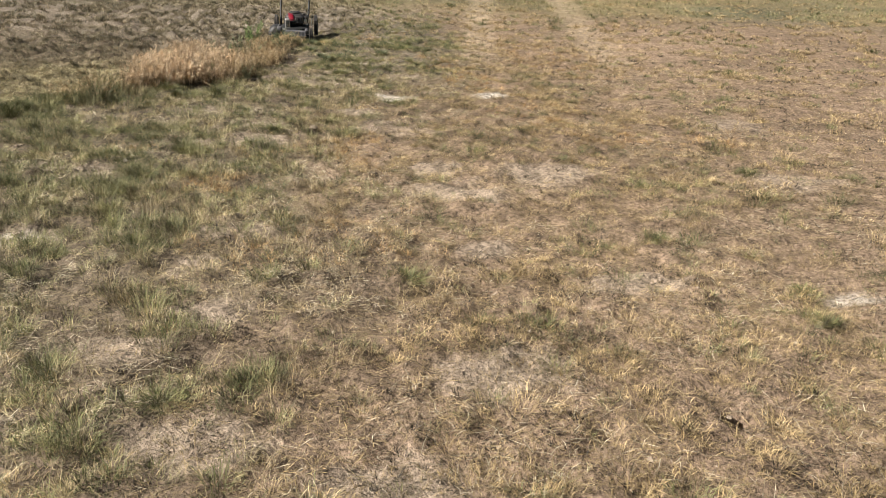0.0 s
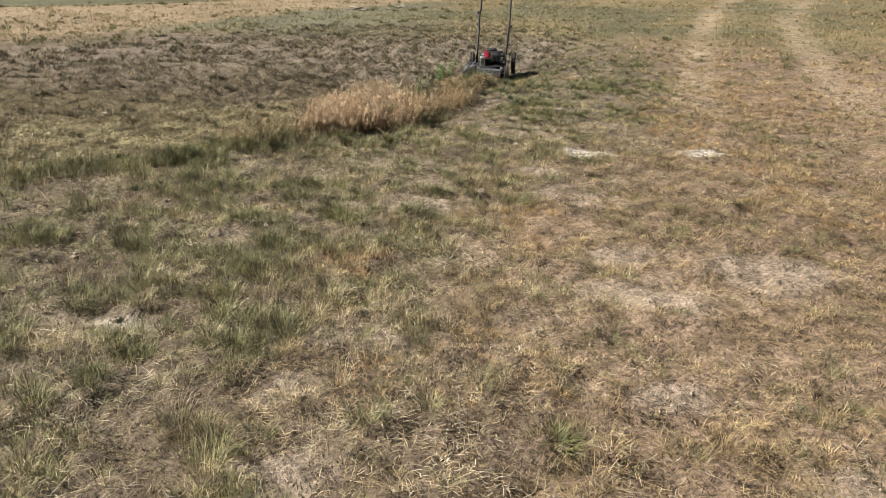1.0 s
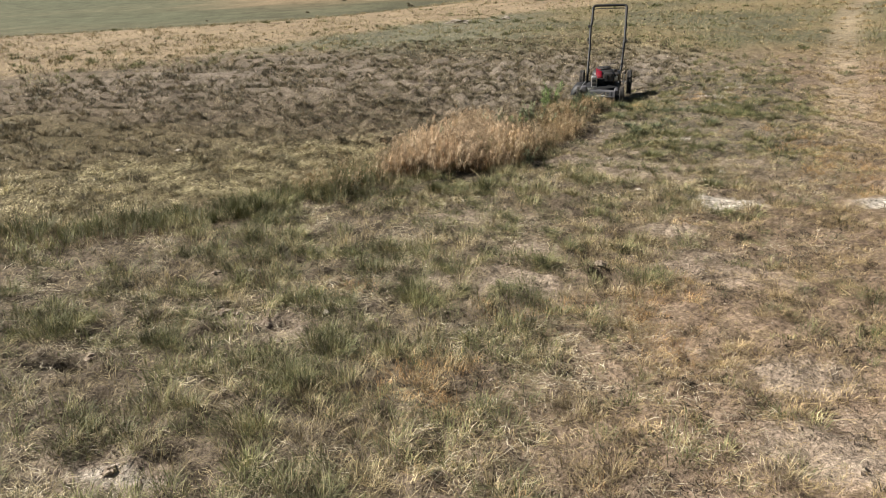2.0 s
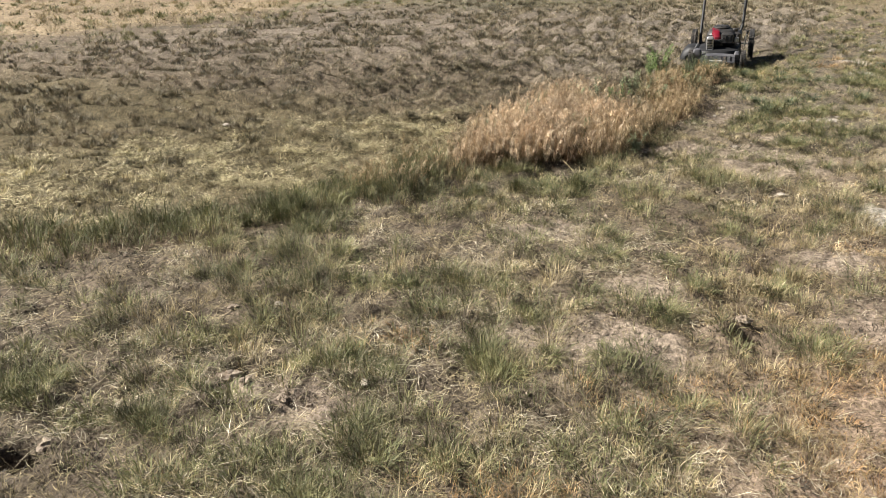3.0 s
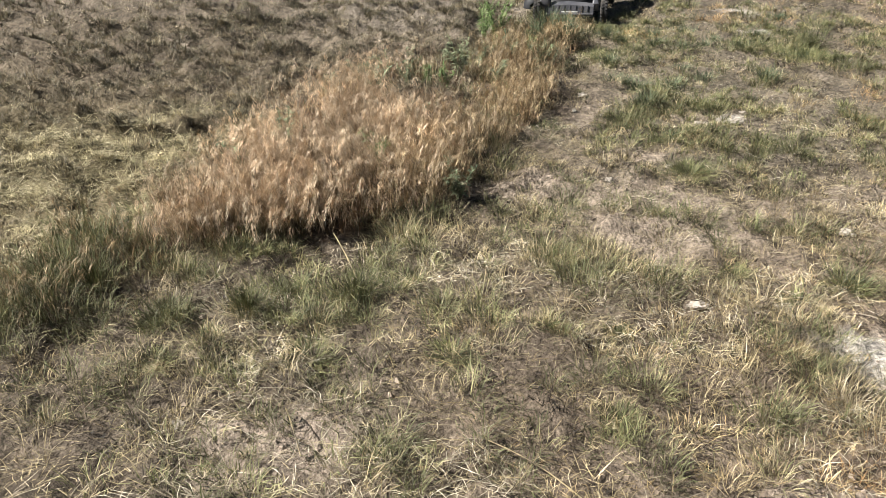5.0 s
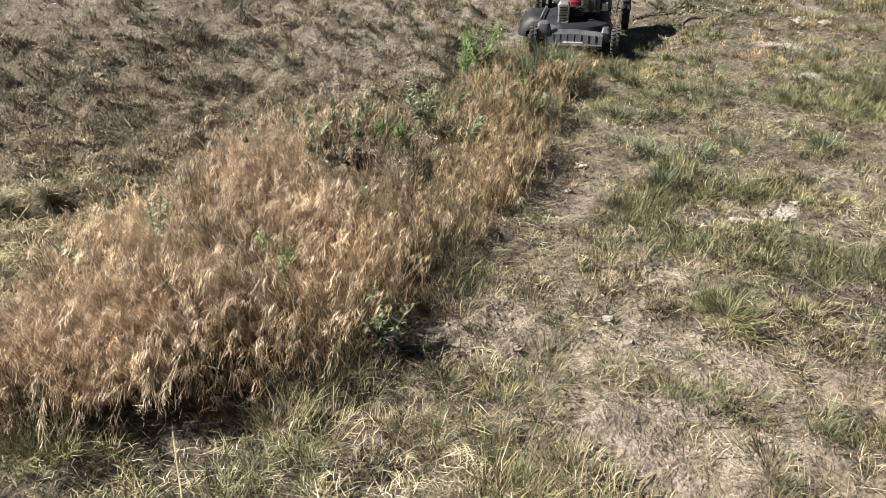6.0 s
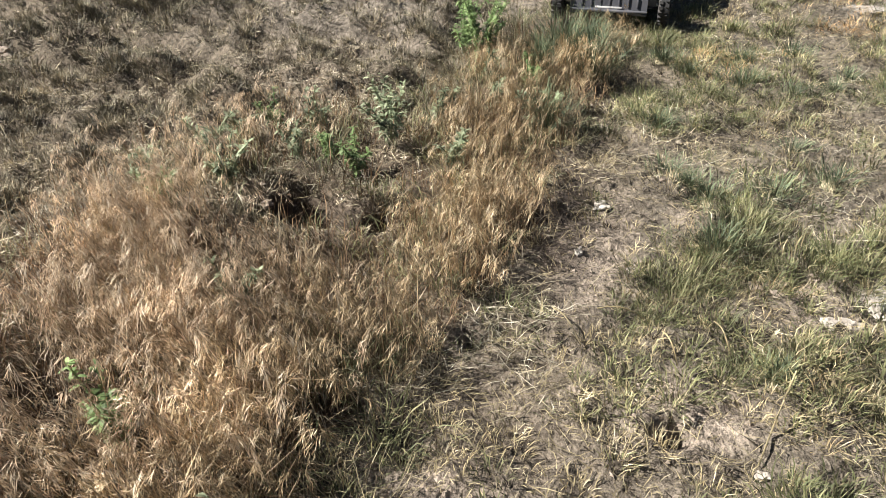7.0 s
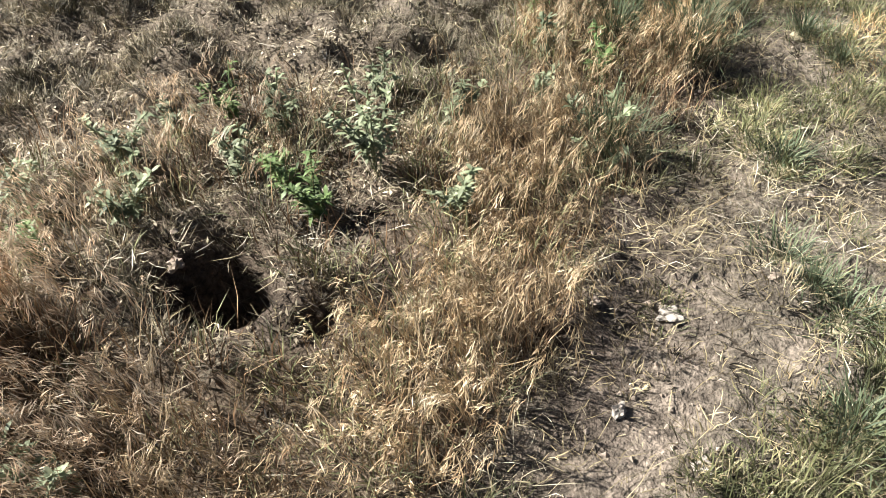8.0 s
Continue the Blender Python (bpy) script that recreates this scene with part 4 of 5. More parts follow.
def lawn_mower():
    mo = thing("lawn_mower", "black push lawn mower with red engine cover on dry grass", "lawn mower", at=(0, 0, 0.0))
    mo.location = (-0.02, -0.24, -0.006)
    mo.scale = (0.96, 0.96, 0.96)
    # deck shell with a raised crown and a turned-out rim
    part("deck", loft([ring(0, -0.02, 0.225, 0.295, 0.055, 0.16, 8), ring(0, -0.02, 0.222, 0.29, 0.07, 0.16, 8), ring(0, -0.02, 0.205, 0.275, 0.125, 0.15, 8),
                       ring(0, -0.02, 0.195, 0.262, 0.155, 0.14, 8), ring(0, 0, 0.155, 0.20, 0.172, 0.12, 8), ring(0, 0, 0.12, 0.14, 0.182, 0.1, 8)]), DECK, mo, "dusty dark steel deck")
    part("deck_rim", loft([ring(0, -0.02, 0.240, 0.308, 0.052, 0.17, 8), ring(0, -0.02, 0.240, 0.308, 0.060, 0.17, 8)]), DECK, mo)
    # front apron with its ribs
    prof = [(-0.290, 0.142), (-0.330, 0.138), (-0.344, 0.128), (-0.358, 0.078), (-0.372, 0.070), (-0.370, 0.060), (-0.352, 0.060), (-0.335, 0.120), (-0.29, 0.132)]
    apron = part("front_apron", loft([[(x, py, pz - 0.012 * (abs(x) > 0.165)) for py, pz in prof] for x in (-0.172, -0.166, 0.0, 0.168, 0.178)]), APRON, mo, "dusty grey plastic front apron")
    for k in range(7):
        x0 = -0.118 + k * 0.042
        rib = bmesh.new()
        joined(rib, slab((-0.0035, -0.0015, -0.022), (0.0035, 0.004, 0.022), 0.001), pose(x0, -0.3525, 0.103, -15, 0, 0))
        part("rib", rib, APRON, apron)
    part("apron_lip", sweep([(-0.168, -0.369, 0.067), (0, -0.374, 0.065), (0.174, -0.369, 0.067)], 0.0055, 8), APRON, apron)
    sticker = bmesh.new()
    joined(sticker, slab((-0.05, -0.002, -0.004), (0.07, 0.0015, 0.004), 0.001), pose(-0.005, -0.3605, 0.0795, -15, 0, 0))
    part("sticker", sticker, PALE, apron, "worn pale sticker strip")
    # axle brackets
    part("axle_bracket", loft([ring(-0.178, -0.315, 0.040, 0.030, 0.10, 0.015), ring(-0.178, -0.318, 0.046, 0.036, 0.135, 0.018), ring(-0.175, -0.312, 0.034, 0.028, 0.178, 0.018),
                               ring(-0.172, -0.305, 0.016, 0.015, 0.188, 0.01)]), APRON, mo, "dusty grey axle bracket")
    part("axle_bracket", loft([ring(0.192, -0.30, 0.022, 0.030, 0.085, 0.012), ring(0.192, -0.30, 0.026, 0.036, 0.135, 0.014), ring(0.19, -0.295, 0.018, 0.022, 0.160, 0.012)]), APRON, mo)
    part("axle", sweep([(-0.235, -0.30, 0.084), (0.255, -0.30, 0.084)], 0.007), SILVER, mo)
    part("axle", sweep([(-0.27, 0.33, 0.138), (0.285, 0.33, 0.138)], 0.007), SILVER, mo)
    wheel(mo, -0.232, -0.30, 0.084, 0.05, 22)
    wheel(mo, 0.252, -0.30, 0.084, 0.05, 22)
    wheel(mo, -0.268, 0.33, 0.138, 0.048, 30)
    wheel(mo, 0.296, 0.33, 0.138, 0.052, 30)
    # engine: fins, crankcase, covers
    part("engine_block", loft([ring(0.01, 0.02, 0.125, 0.13, 0.178, 0.04), ring(0.01, 0.02, 0.135, 0.15, 0.20, 0.05), ring(0.01, 0.03, 0.135, 0.15, 0.255, 0.05), ring(0.01, 0.04, 0.12, 0.13, 0.275, 0.05)]), BLACK, mo, "black engine block")
    for k in range(5):
        part("cooling_fin", slab((-0.085, -0.175, 0.192 + 0.012 * k), (0.05, -0.09, 0.197 + 0.012 * k), 0.001), DECK, mo)
    part("cylinder_head", slab((-0.07, -0.165, 0.185), (0.035, -0.10, 0.25), 0.008), DECK, mo)
    part("blower_housing", loft([ring(0.02, 0.03, 0.135, 0.135, 0.262, 0.08, 7), ring(0.02, 0.03, 0.137, 0.137, 0.285, 0.08, 7), ring(0.015, 0.03, 0.115, 0.118, 0.318, 0.08, 7), ring(0.01, 0.03, 0.085, 0.09, 0.330, 0.07, 7)]), BLACK, mo, "black blower housing")
    # red cover that comes down over the front
    red = [[(x + 0.045, -0.120 - b, 0.195), (x + 0.045, -0.150 - b, 0.200), (x + 0.03, -0.152 - b, 0.270), (x + 0.01, -0.11 - b, 0.318), (x, 0.02, 0.340), (x, 0.05, 0.338), (x, 0.05, 0.30), (x, -0.09, 0.26)]
           for x, b in ((-0.072, -0.012), (-0.065, 0.0), (-0.04, 0.006), (-0.012, 0.0), (-0.005, -0.012))]
    part("engine_cover", loft(red), RED, mo, "red plastic engine cover")
    part("recoil_starter", lathe([(0.082, 0.0), (0.084, 0.010), (0.074, 0.020), (0.05, 0.026), (0.02, 0.028)], 28, pose(0.015, 0.045, 0.332)), BLACK, mo, "round black recoil starter")
    for k in range(8):
        part("starter_vent", slab((0.03, -0.005, 0.018), (0.068, 0.005, 0.0275), 0.002), DECK, mo).matrix_basis = pose(0.015, 0.045, 0.332, 0, 0, 45 * k)
    # louvred muffler guard
    guard = part("muffler_guard", loft([ring(-0.068, -0.205, 0.030, 0.022, 0.140, 0.010), ring(-0.069, -0.208, 0.034, 0.027, 0.155, 0.012), ring(-0.070, -0.205, 0.034, 0.027, 0.270, 0.012), ring(-0.070, -0.200, 0.026, 0.02, 0.284, 0.010)]), SILVER, mo, "bare metal louvred muffler guard")
    for k in range(6):
        part("louvre", slab((-0.093, -0.2385, 0.172 + 0.0155 * k), (-0.046, -0.230, 0.179 + 0.0155 * k), 0.001), BLACK, guard)
    part("muffler_bracket", slab((-0.080, -0.24, 0.145), (-0.045, -0.19, 0.168), 0.006), SILVER, mo)
    part("bolt", lathe([(0.007, 0), (0.008, 0.006), (0.004, 0.010)], 8, pose(-0.042, -0.235, 0.166)), SILVER, mo)
    # air filter, fuel tank and cap, carburettor
    part("air_filter", loft([ring(0.085, -0.115, 0.052, 0.05, 0.205, 0.02), ring(0.085, -0.12, 0.058, 0.055, 0.22, 0.02), ring(0.083, -0.115, 0.056, 0.052, 0.295, 0.02), ring(0.08, -0.11, 0.04, 0.038, 0.308, 0.02)]), BLACK, mo, "black air filter box")
    part("filter_latch", slab((0.068, -0.178, 0.24), (0.078, -0.166, 0.29), 0.002), DECK, mo)
    part("filter_latch", slab((0.108, -0.178, 0.24), (0.118, -0.166, 0.29), 0.002), DECK, mo)
    part("fuel_tank", loft([ring(0.15, 0.06, 0.045, 0.10, 0.20, 0.03), ring(0.155, 0.06, 0.052, 0.11, 0.22, 0.035), ring(0.155, 0.06, 0.052, 0.11, 0.285, 0.035), ring(0.15, 0.06, 0.04, 0.09, 0.303, 0.03)]), BLACK, mo, "black fuel tank")
    part("fuel_cap", lathe([(0.024, 0), (0.026, 0.004), (0.026, 0.026), (0.022, 0.031), (0.006, 0.033)], 18, pose(0.145, 0.02, 0.300)), BLACK, mo)
    part("carburettor", slab((0.150, -0.125, 0.215), (0.188, -0.07, 0.262), 0.006), SILVER, mo, "small bare metal carburettor")
    part("primer_hose", sweep(rounded([(0.165, -0.09, 0.262), (0.175, -0.08, 0.285), (0.16, 0.0, 0.27)], 0.02), 0.005, 8), BLACK, mo)
    part("plug_lead", sweep(rounded([(-0.02, -0.175, 0.225), (-0.02, -0.205, 0.232), (0.05, -0.19, 0.262), (0.09, -0.05, 0.28)], 0.03), 0.004, 8), BLACK, mo)
    # discharge chute on the side
    chute = [[(-0.19, y, 0.168 - 0.3 * e), (-0.235, y, 0.176 - e), (-0.285 - d, y, 0.168 - e), (-0.325 - d, y, 0.132 - e), (-0.348 - d, y, 0.086), (-0.352 - d, y, 0.052), (-0.336 - d, y, 0.052), (-0.30, y, 0.115 - e), (-0.22, y, 0.145 - e), (-0.19, y, 0.150 - 0.3 * e)] for y, d, e in ((-0.175, -0.05, 0.03), (-0.155, -0.015, 0.008), (-0.12, 0.004, 0.0), (0.09, 0.012, 0.0), (0.12, -0.005, 0.01), (0.135, -0.04, 0.03))]
    part("discharge_chute", loft(chute), DECK, mo, "dusty dark side discharge chute")
    part("chute_hinge", sweep([(-0.212, -0.17, 0.170), (-0.212, 0.14, 0.170)], 0.006, 8), SILVER, mo)
    # height lever and rear flap
    part("height_lever", sweep(rounded([(0.235, 0.23, 0.13), (0.245, 0.20, 0.22), (0.255, 0.19, 0.262)], 0.02), 0.007, 8), SILVER, mo)
    part("lever_grip", lathe([(0.008, 0), (0.011, 0.004), (0.011, 0.03), (0.006, 0.036)], 10, pose(0.255, 0.19, 0.252)), BLACK, mo)
    part("rear_flap", slab((-0.2, 0.295, 0.045), (0.2, 0.306, 0.16), 0.003), RUBBER, mo)
    # folding handle
    low_l = rounded([(-0.200, 0.285, 0.13), (-0.208, 0.36, 0.26), (-0.206, 0.60, 0.60)], 0.05)
    low_r = rounded([(0.178, 0.285, 0.13), (0.180, 0.35, 0.24), (0.196, 0.39, 0.31), (0.203, 0.60, 0.60)], 0.05)
    hand = part("handle", sweep(rounded([(-0.212, 0.575, 0.575), (-0.216, 0.715, 0.765), (-0.204, 0.75, 0.81), (-0.206, 0.885, 1.005), (0.206, 0.885, 1.005), (0.210, 0.575, 0.575)], 0.045, 7), 0.015, 12), TUBE, mo, "black tubular folding handle")
    part("lower_tube", sweep(low_l, 0.014, 12), TUBE, hand)
    part("lower_tube", sweep(low_r, 0.014, 12), TUBE, hand)
    for x0, p, s in ((-0.222, (0.62, 0.62), -1), (-0.226, (0.715, 0.77), -1), (0.220, (0.60, 0.60), 1)):
        part("wing_knob", lathe([(0.007, -0.02), (0.008, 0.0), (0.022, 0.004), (0.024, 0.014), (0.012, 0.024)], 12, pose(x0, p[0], p[1], 0, 90 * s, 0)), BLACK, hand)
    part("brake_bar", sweep(rounded([(-0.206, 0.822, 0.912), (-0.192, 0.868, 0.968), (0.190, 0.868, 0.968), (0.208, 0.822, 0.912)], 0.03), 0.004, 8), TUBE, hand)
    part("control_cable", sweep(rounded([(0.207, 0.815, 0.912), (0.222, 0.65, 0.65), (0.205, 0.45, 0.38), (0.16, 0.28, 0.27), (0.10, 0.12, 0.30)], 0.1, 6), 0.004, 8), BLACK, hand)
    part("starter_rope", sweep(rounded([(0.06, 0.10, 0.35), (0.15, 0.40, 0.43), (0.187, 0.54, 0.52)], 0.1, 5), 0.0028, 6), BLACK, hand)
    part("rope_grip", slab((0.165, 0.52, 0.505), (0.205, 0.535, 0.52), 0.004), BLACK, hand)
    return mo


lawn_mower()

# ---------------------------------------------------------------- stones and clods


def lump(size, seed, rough=0.35, n=2):
    bm = bmesh.new()
    bmesh.ops.create_icosphere(bm, subdivisions=n, radius=1)
    for v in bm.verts:
        k = noise.noise(v.co * 1.3 + Vector((seed * 3.1, seed, 0))) * rough + noise.noise(v.co * 3.4 + Vector((seed, 0, seed * 2.0))) * rough * 0.5 + noise.noise(v.co * 8.0 + Vector((0, seed, seed))) * rough * 0.3
        v.co = v.co * (1 + k)
        v.co.z = max(v.co.z, -0.45)
        v.co = Vector((v.co.x * size[0], v.co.y * size[1], v.co.z * size[2]))
    return bm


def ground_at(x, y):
    return float(height(np.array([float(x)]), np.array([float(y)]))[0])


def stone(x, y, sx, sy, sz, seed, mat=STONE, name="stone", label="pale rounded stone half sunk in dry grass", turn=0):
    ob = part(name, lump((sx * 0.68, sy * 0.68, sz * 0.6), seed, 0.75, n=3), mat, smooth_faces=False)
    ob.matrix_world = pose(x, y, ground_at(x, y) + 0.2 * sz, 0, 0, turn)
    return tagged(ob, label, name.replace("_", " "), "stones in the field" if mat is STONE else "clods in the field")


stone(-3.52, -3.37, 0.10, 0.06, 0.045, 1, label="pale stone lying on mown clippings", turn=10)
stone(-3.36, -3.34, 0.06, 0.04, 0.03, 2, label="small pale stone beside a larger one")
stone(0.60, -5.14, 0.032, 0.026, 0.026, 3)
stone(-0.70, -6.46, 0.024, 0.028, 0.022, 4)
stone(0.59, -4.18, 0.045, 0.025, 0.018, 5, label="flat pale stone on bare soil")
stone(-0.747, -4.932, 0.026, 0.018, 0.016, 6)
stone(0.15, -2.15, 0.03, 0.024, 0.02, 7, label="whitish stone beside tall grass")
stone(0.36, -1.96, 0.028, 0.022, 0.018, 8)
stone(0.12, -2.39, 0.016, 0.02, 0.013, 9)
stone(0.27, -2.445, 0.022, 0.018, 0.014, 10)
stone(-1.33, -6.01, 0.03, 0.024, 0.018, 16)
stone(0.56, -3.04, 0.018, 0.015, 0.014, 17)
stone(0.31, -3.255, 0.026, 0.02, 0.016, 18)
stone(0.53, -5.36, 0.03, 0.022, 0.016, 11)
stone(1.14, -3.62, 0.035, 0.03, 0.02, 12)
stone(0.59, -5.12, 0.02, 0.02, 0.015, 13)
stone(-5.0, 12.1, 0.42, 0.20, 0.11, 14, label="pale flat rock in far grey grass")
stone(-3.9, 13.3, 0.18, 0.12, 0.10, 15, label="small pale rock in far grey grass")
for k, (x, y) in enumerate(((0.86, -2.40), (0.91, -2.46), (0.82, -2.48), (0.94, -2.38), (0.76, -2.56), (0.87, -2.51), (0.71, -2.58))):
    stone(x, y, 0.024 + 0.012 * (k % 3), 0.024, 0.013, 20 + k, label="crumbling whitish lump of dry soil", turn=40 * k)
for k, (x, y, s) in enumerate(((1.10, -0.2, 0.09), (1.23, -0.15, 0.12), (1.18, -0.8, 0.09), (1.40, 0.5, 0.12), (1.52, 0.4, 0.08))):
    stone(x, y, s, s * 0.6, 0.018, 30 + k, label="flat pale slab of crusted soil", turn=20 * k)
for k, (x, y, s) in enumerate(((0.47, -5.74, 0.07), (-1.17, -6.57, 0.08), (-1.09, -6.60, 0.05), (-1.28, -6.55, 0.05), (-1.50, -7.08, 0.07), (-2.47, -1.52, 0.12),
                               (-2.62, -1.45, 0.08), (-0.72, -2.46, 0.05), (-0.55, -2.42, 0.05), (-0.78, -2.40, 0.06), (0.42, -2.93, 0.035), (0.37, -2.98, 0.03),
                               (1.07, -3.57, 0.03), (1.12, -3.54, 0.03), (-0.10, -3.28, 0.035), (0.02, -3.36, 0.03), (0.07, -3.44, 0.04), (-0.62, -5.44, 0.04), (-0.55, -5.47, 0.035),
                               (2.28, -8.58, 0.04), (2.0, -9.5, 0.03), (-0.93, -6.62, 0.05), (-0.84, -6.60, 0.04), (-0.9, -7.74, 0.06), (-0.78, -7.78, 0.05))):
    stone(x, y, s * 0.55, s * 0.42, s * 0.33, 50 + k, CLOD, "clod", "rough grey-brown clod of dry soil", 33 * k)
for k, (x, y, s) in enumerate(((-1.77, -6.47, 0.035), (-1.48, -6.12, 0.05), (-1.40, -6.48, 0.045), (-1.57, -6.36, 0.04), (0.05, -5.11, 0.03), (0.44, -5.30, 0.045), (0.06, -5.64, 0.03),
                               (0.11, -5.25, 0.03), (-0.25, -5.96, 0.035), (0.31, -2.02, 0.03), (0.02, -2.2, 0.03), (0.19, -2.93, 0.035), (0.62, -2.42, 0.045), (0.67, -2.46, 0.06),
                               (0.61, -2.50, 0.05), (0.57, -2.45, 0.03), (0.70, -2.39, 0.04))):
    stone(x, y, s * 0.55, s * 0.42, s * 0.3, 90 + k, CLOD, "clod", "small rough clod of dry soil between tufts", 47 * k)

# ---------------------------------------------------------------- weeds and tufts


def leaf(bm, p, way, length, width, rise, droop):
    """A lance-shaped leaf, folded along its midrib."""
    d = Vector((math.cos(way), math.sin(way), 0))
    s = Vector((-d.y, d.x, 0))
    pts = []
    for t, w in ((0.0, 0.15), (0.3, 0.9), (0.65, 1.0), (1.0, 0.0)):
        c = Vector(p) + d * (length * t) + Vector((0, 0, length * (rise * t - droop * t * t)))
        pts.append((c, w * width / 2))
    mid = [bm.verts.new(c - Vector((0, 0, 0.12 * w))) for c, w in pts]
    lo = [bm.verts.new(c - s * w) for c, w in pts[:-1]]
    hi = [bm.verts.new(c + s * w) for c, w in pts[:-1]]
    for side in (lo, hi):
        for i in range(2):
            bm.faces.new((mid[i], mid[i + 1], side[i + 1], side[i]))
        bm.faces.new((mid[2], mid[3], side[2]))


def weed(x, y, h, stems, seed, mat, label, leaf_size=0.045):
    rnd = random.Random(seed)
    w = thing("weed", label, "weed", "weeds in the strip", (x, y, ground_at(x, y)), rnd.uniform(0, 360))
    for s in range(stems):
        a, lean = rnd.uniform(0, 6.28), rnd.uniform(0.1, 0.6)
        hh = h * rnd.uniform(0.45, 1.05)
        line = [Vector((math.cos(a) * (0.01 + lean * hh * t * t), math.sin(a) * (0.01 + lean * hh * t * t), hh * t)) for t in (0, 0.25, 0.5, 0.75, 1)]
        part("stem", sweep(line, 0.0018, 6), mat, w)
        bm = bmesh.new()
        for k in range(rnd.randint(28, 40)):
            t = rnd.uniform(0.15, 1.0) ** 0.8
            i = min(int(t * 4), 3)
            p = line[i].lerp(line[i + 1], t * 4 - i)
            leaf(bm, p, rnd.uniform(0, 6.28), leaf_size * rnd.uniform(0.6, 1.3) * (1.15 - 0.5 * t), leaf_size * rnd.uniform(0.16, 0.3), rnd.uniform(0.1, 1.1), rnd.uniform(0.1, 0.9))
        tagged(part("foliage", bm, mat, w), kind="stuff")
    return w


bright = "fresh green leafy weed standing in dry grass"
grey = "grey-green leafy weed among dry grass stems"
weed(-0.45, -1.16, 0.32, 16, 1, WEED, bright, 0.036)
weed(-0.55, -1.05, 0.26, 12, 2, WEED, bright, 0.034)
for k, (x, y, h, s) in enumerate(((-1.08, -2.18, 0.17, 7), (-0.81, -2.10, 0.15, 6), (-0.54, -1.99, 0.22, 8), (-1.05, -2.50, 0.16, 6), (-0.93, -2.35, 0.16, 6), (-0.09, -1.80, 0.17, 6),
                                  (-0.31, -2.07, 0.14, 5), (-0.59, -2.17, 0.16, 6), (-0.83, -1.94, 0.16, 6), (-1.05, -2.03, 0.14, 5), (-0.11, -1.72, 0.17, 5), (-0.65, -3.30, 0.2, 7),
                                  (-1.08, -3.28, 0.23, 8), (-0.27, -3.52, 0.15, 7), (-0.61, -2.88, 0.17, 5), (-0.70, -2.12, 0.13, 5), (-0.46, -1.75, 0.16, 5), (-1.18, -2.40, 0.13, 5),
                                  (-1.22, -3.42, 0.2, 6), (-0.98, -1.92, 0.12, 5), (-0.36, -1.38, 0.18, 5), (-0.30, -1.62, 0.15, 5), (-0.66, -1.72, 0.12, 4), (-0.2, -1.45, 0.16, 5))):
    weed(x, y, h, s, 10 + k, WEED if k % 4 == 3 else SAGE, bright if k % 4 == 3 else grey, 0.032)


def tuft_mesh(blades, h, w, spread, lean, seed):
    rng = np.random.default_rng(seed)
    n = blades
    a, r = rng.uniform(0, 6.283, n), np.abs(rng.normal(0, spread, n))
    base = np.stack([np.cos(a) * r, np.sin(a) * r, np.full(n, -0.005)], -1)
    hh, ww = h * rng.uniform(0.5, 1.15, n), w * rng.uniform(0.7, 1.3, n)
    ln = np.clip(rng.normal(lean, 0.25, n), 0.03, 1.3)
    return blade_arrays(base, hh, ww, a + rng.normal(0, 0.5, n), ln, np.abs(rng.normal(0.5, 0.3, n)))[:2]


def tuft(x, y, seed, mat, label, h, blades, spread, lean=0.45, group="grass tufts"):
    """A tuft: fresh blades, a skirt of dead ones, and the crown of roots that holds them."""
    t = thing("grass_tuft", label, "grass tuft", group, (x, y, ground_at(x, y)))
    for name, count, hh, ln, m in (("foliage", blades * 2, h, lean, mat), ("thatch", blades // 2, h * 0.7, lean + 0.5, STRAW)):
        ob = new(name, tri_mesh(name, *tuft_mesh(count, hh, 0.0024, spread, ln, seed + len(name)), m))
        ob.parent = t
        tagged(ob, "dead straw-coloured blades" if name == "thatch" else "", kind="stuff")
    part("root_crown", lathe([(spread * 1.2, -0.03), (spread * 0.9, -0.004), (spread * 0.4, 0.004)], 10), DARK, t)
    return t


BLUE = blade_material("blue_green_grass", [(0.0, (0.05, 0.07, 0.038)), (0.55, (0.135, 0.165, 0.09)), (0.9, (0.26, 0.275, 0.155)), (1.0, (0.5, 0.47, 0.31))], 0.2)
first = [tuft(0.275, -1.65, 1, BLUE, "blue-green tuft of fine grass on trodden soil", 0.085, 110, 0.035),
         tuft(0.32, -1.93, 2, BLUE, "blue-green tuft of fine grass on trodden soil", 0.075, 100, 0.04, 0.55),
         tuft(0.63, -3.2, 3, OLIVE, "dark green spreading tuft of grass on bare soil", 0.09, 190, 0.05, 0.8)]
spots = ((0.85, -1.22), (0.69, -1.71), (0.55, -0.95), (1.07, -1.22), (0.74, -0.84), (0.44, -2.05), (0.38, -2.0), (0.92, -1.05), (1.41, -0.4), (0.79, -1.9), (1.12, -1.85), (0.55, -1.2),
         (0.36, -1.15), (0.72, -1.3), (0.25, -1.05), (1.2, -0.9), (0.47, -2.3), (0.62, -2.0), (0.59, -2.78), (1.4, -1.4))
for k, (x, y) in enumerate(spots):
    copy_thing(first[k % 2], pose(x, y, ground_at(x, y), 0, 0, 70 * k) @ Matrix.Diagonal((*([0.75 + 0.09 * (k % 6)] * 3), 1)))
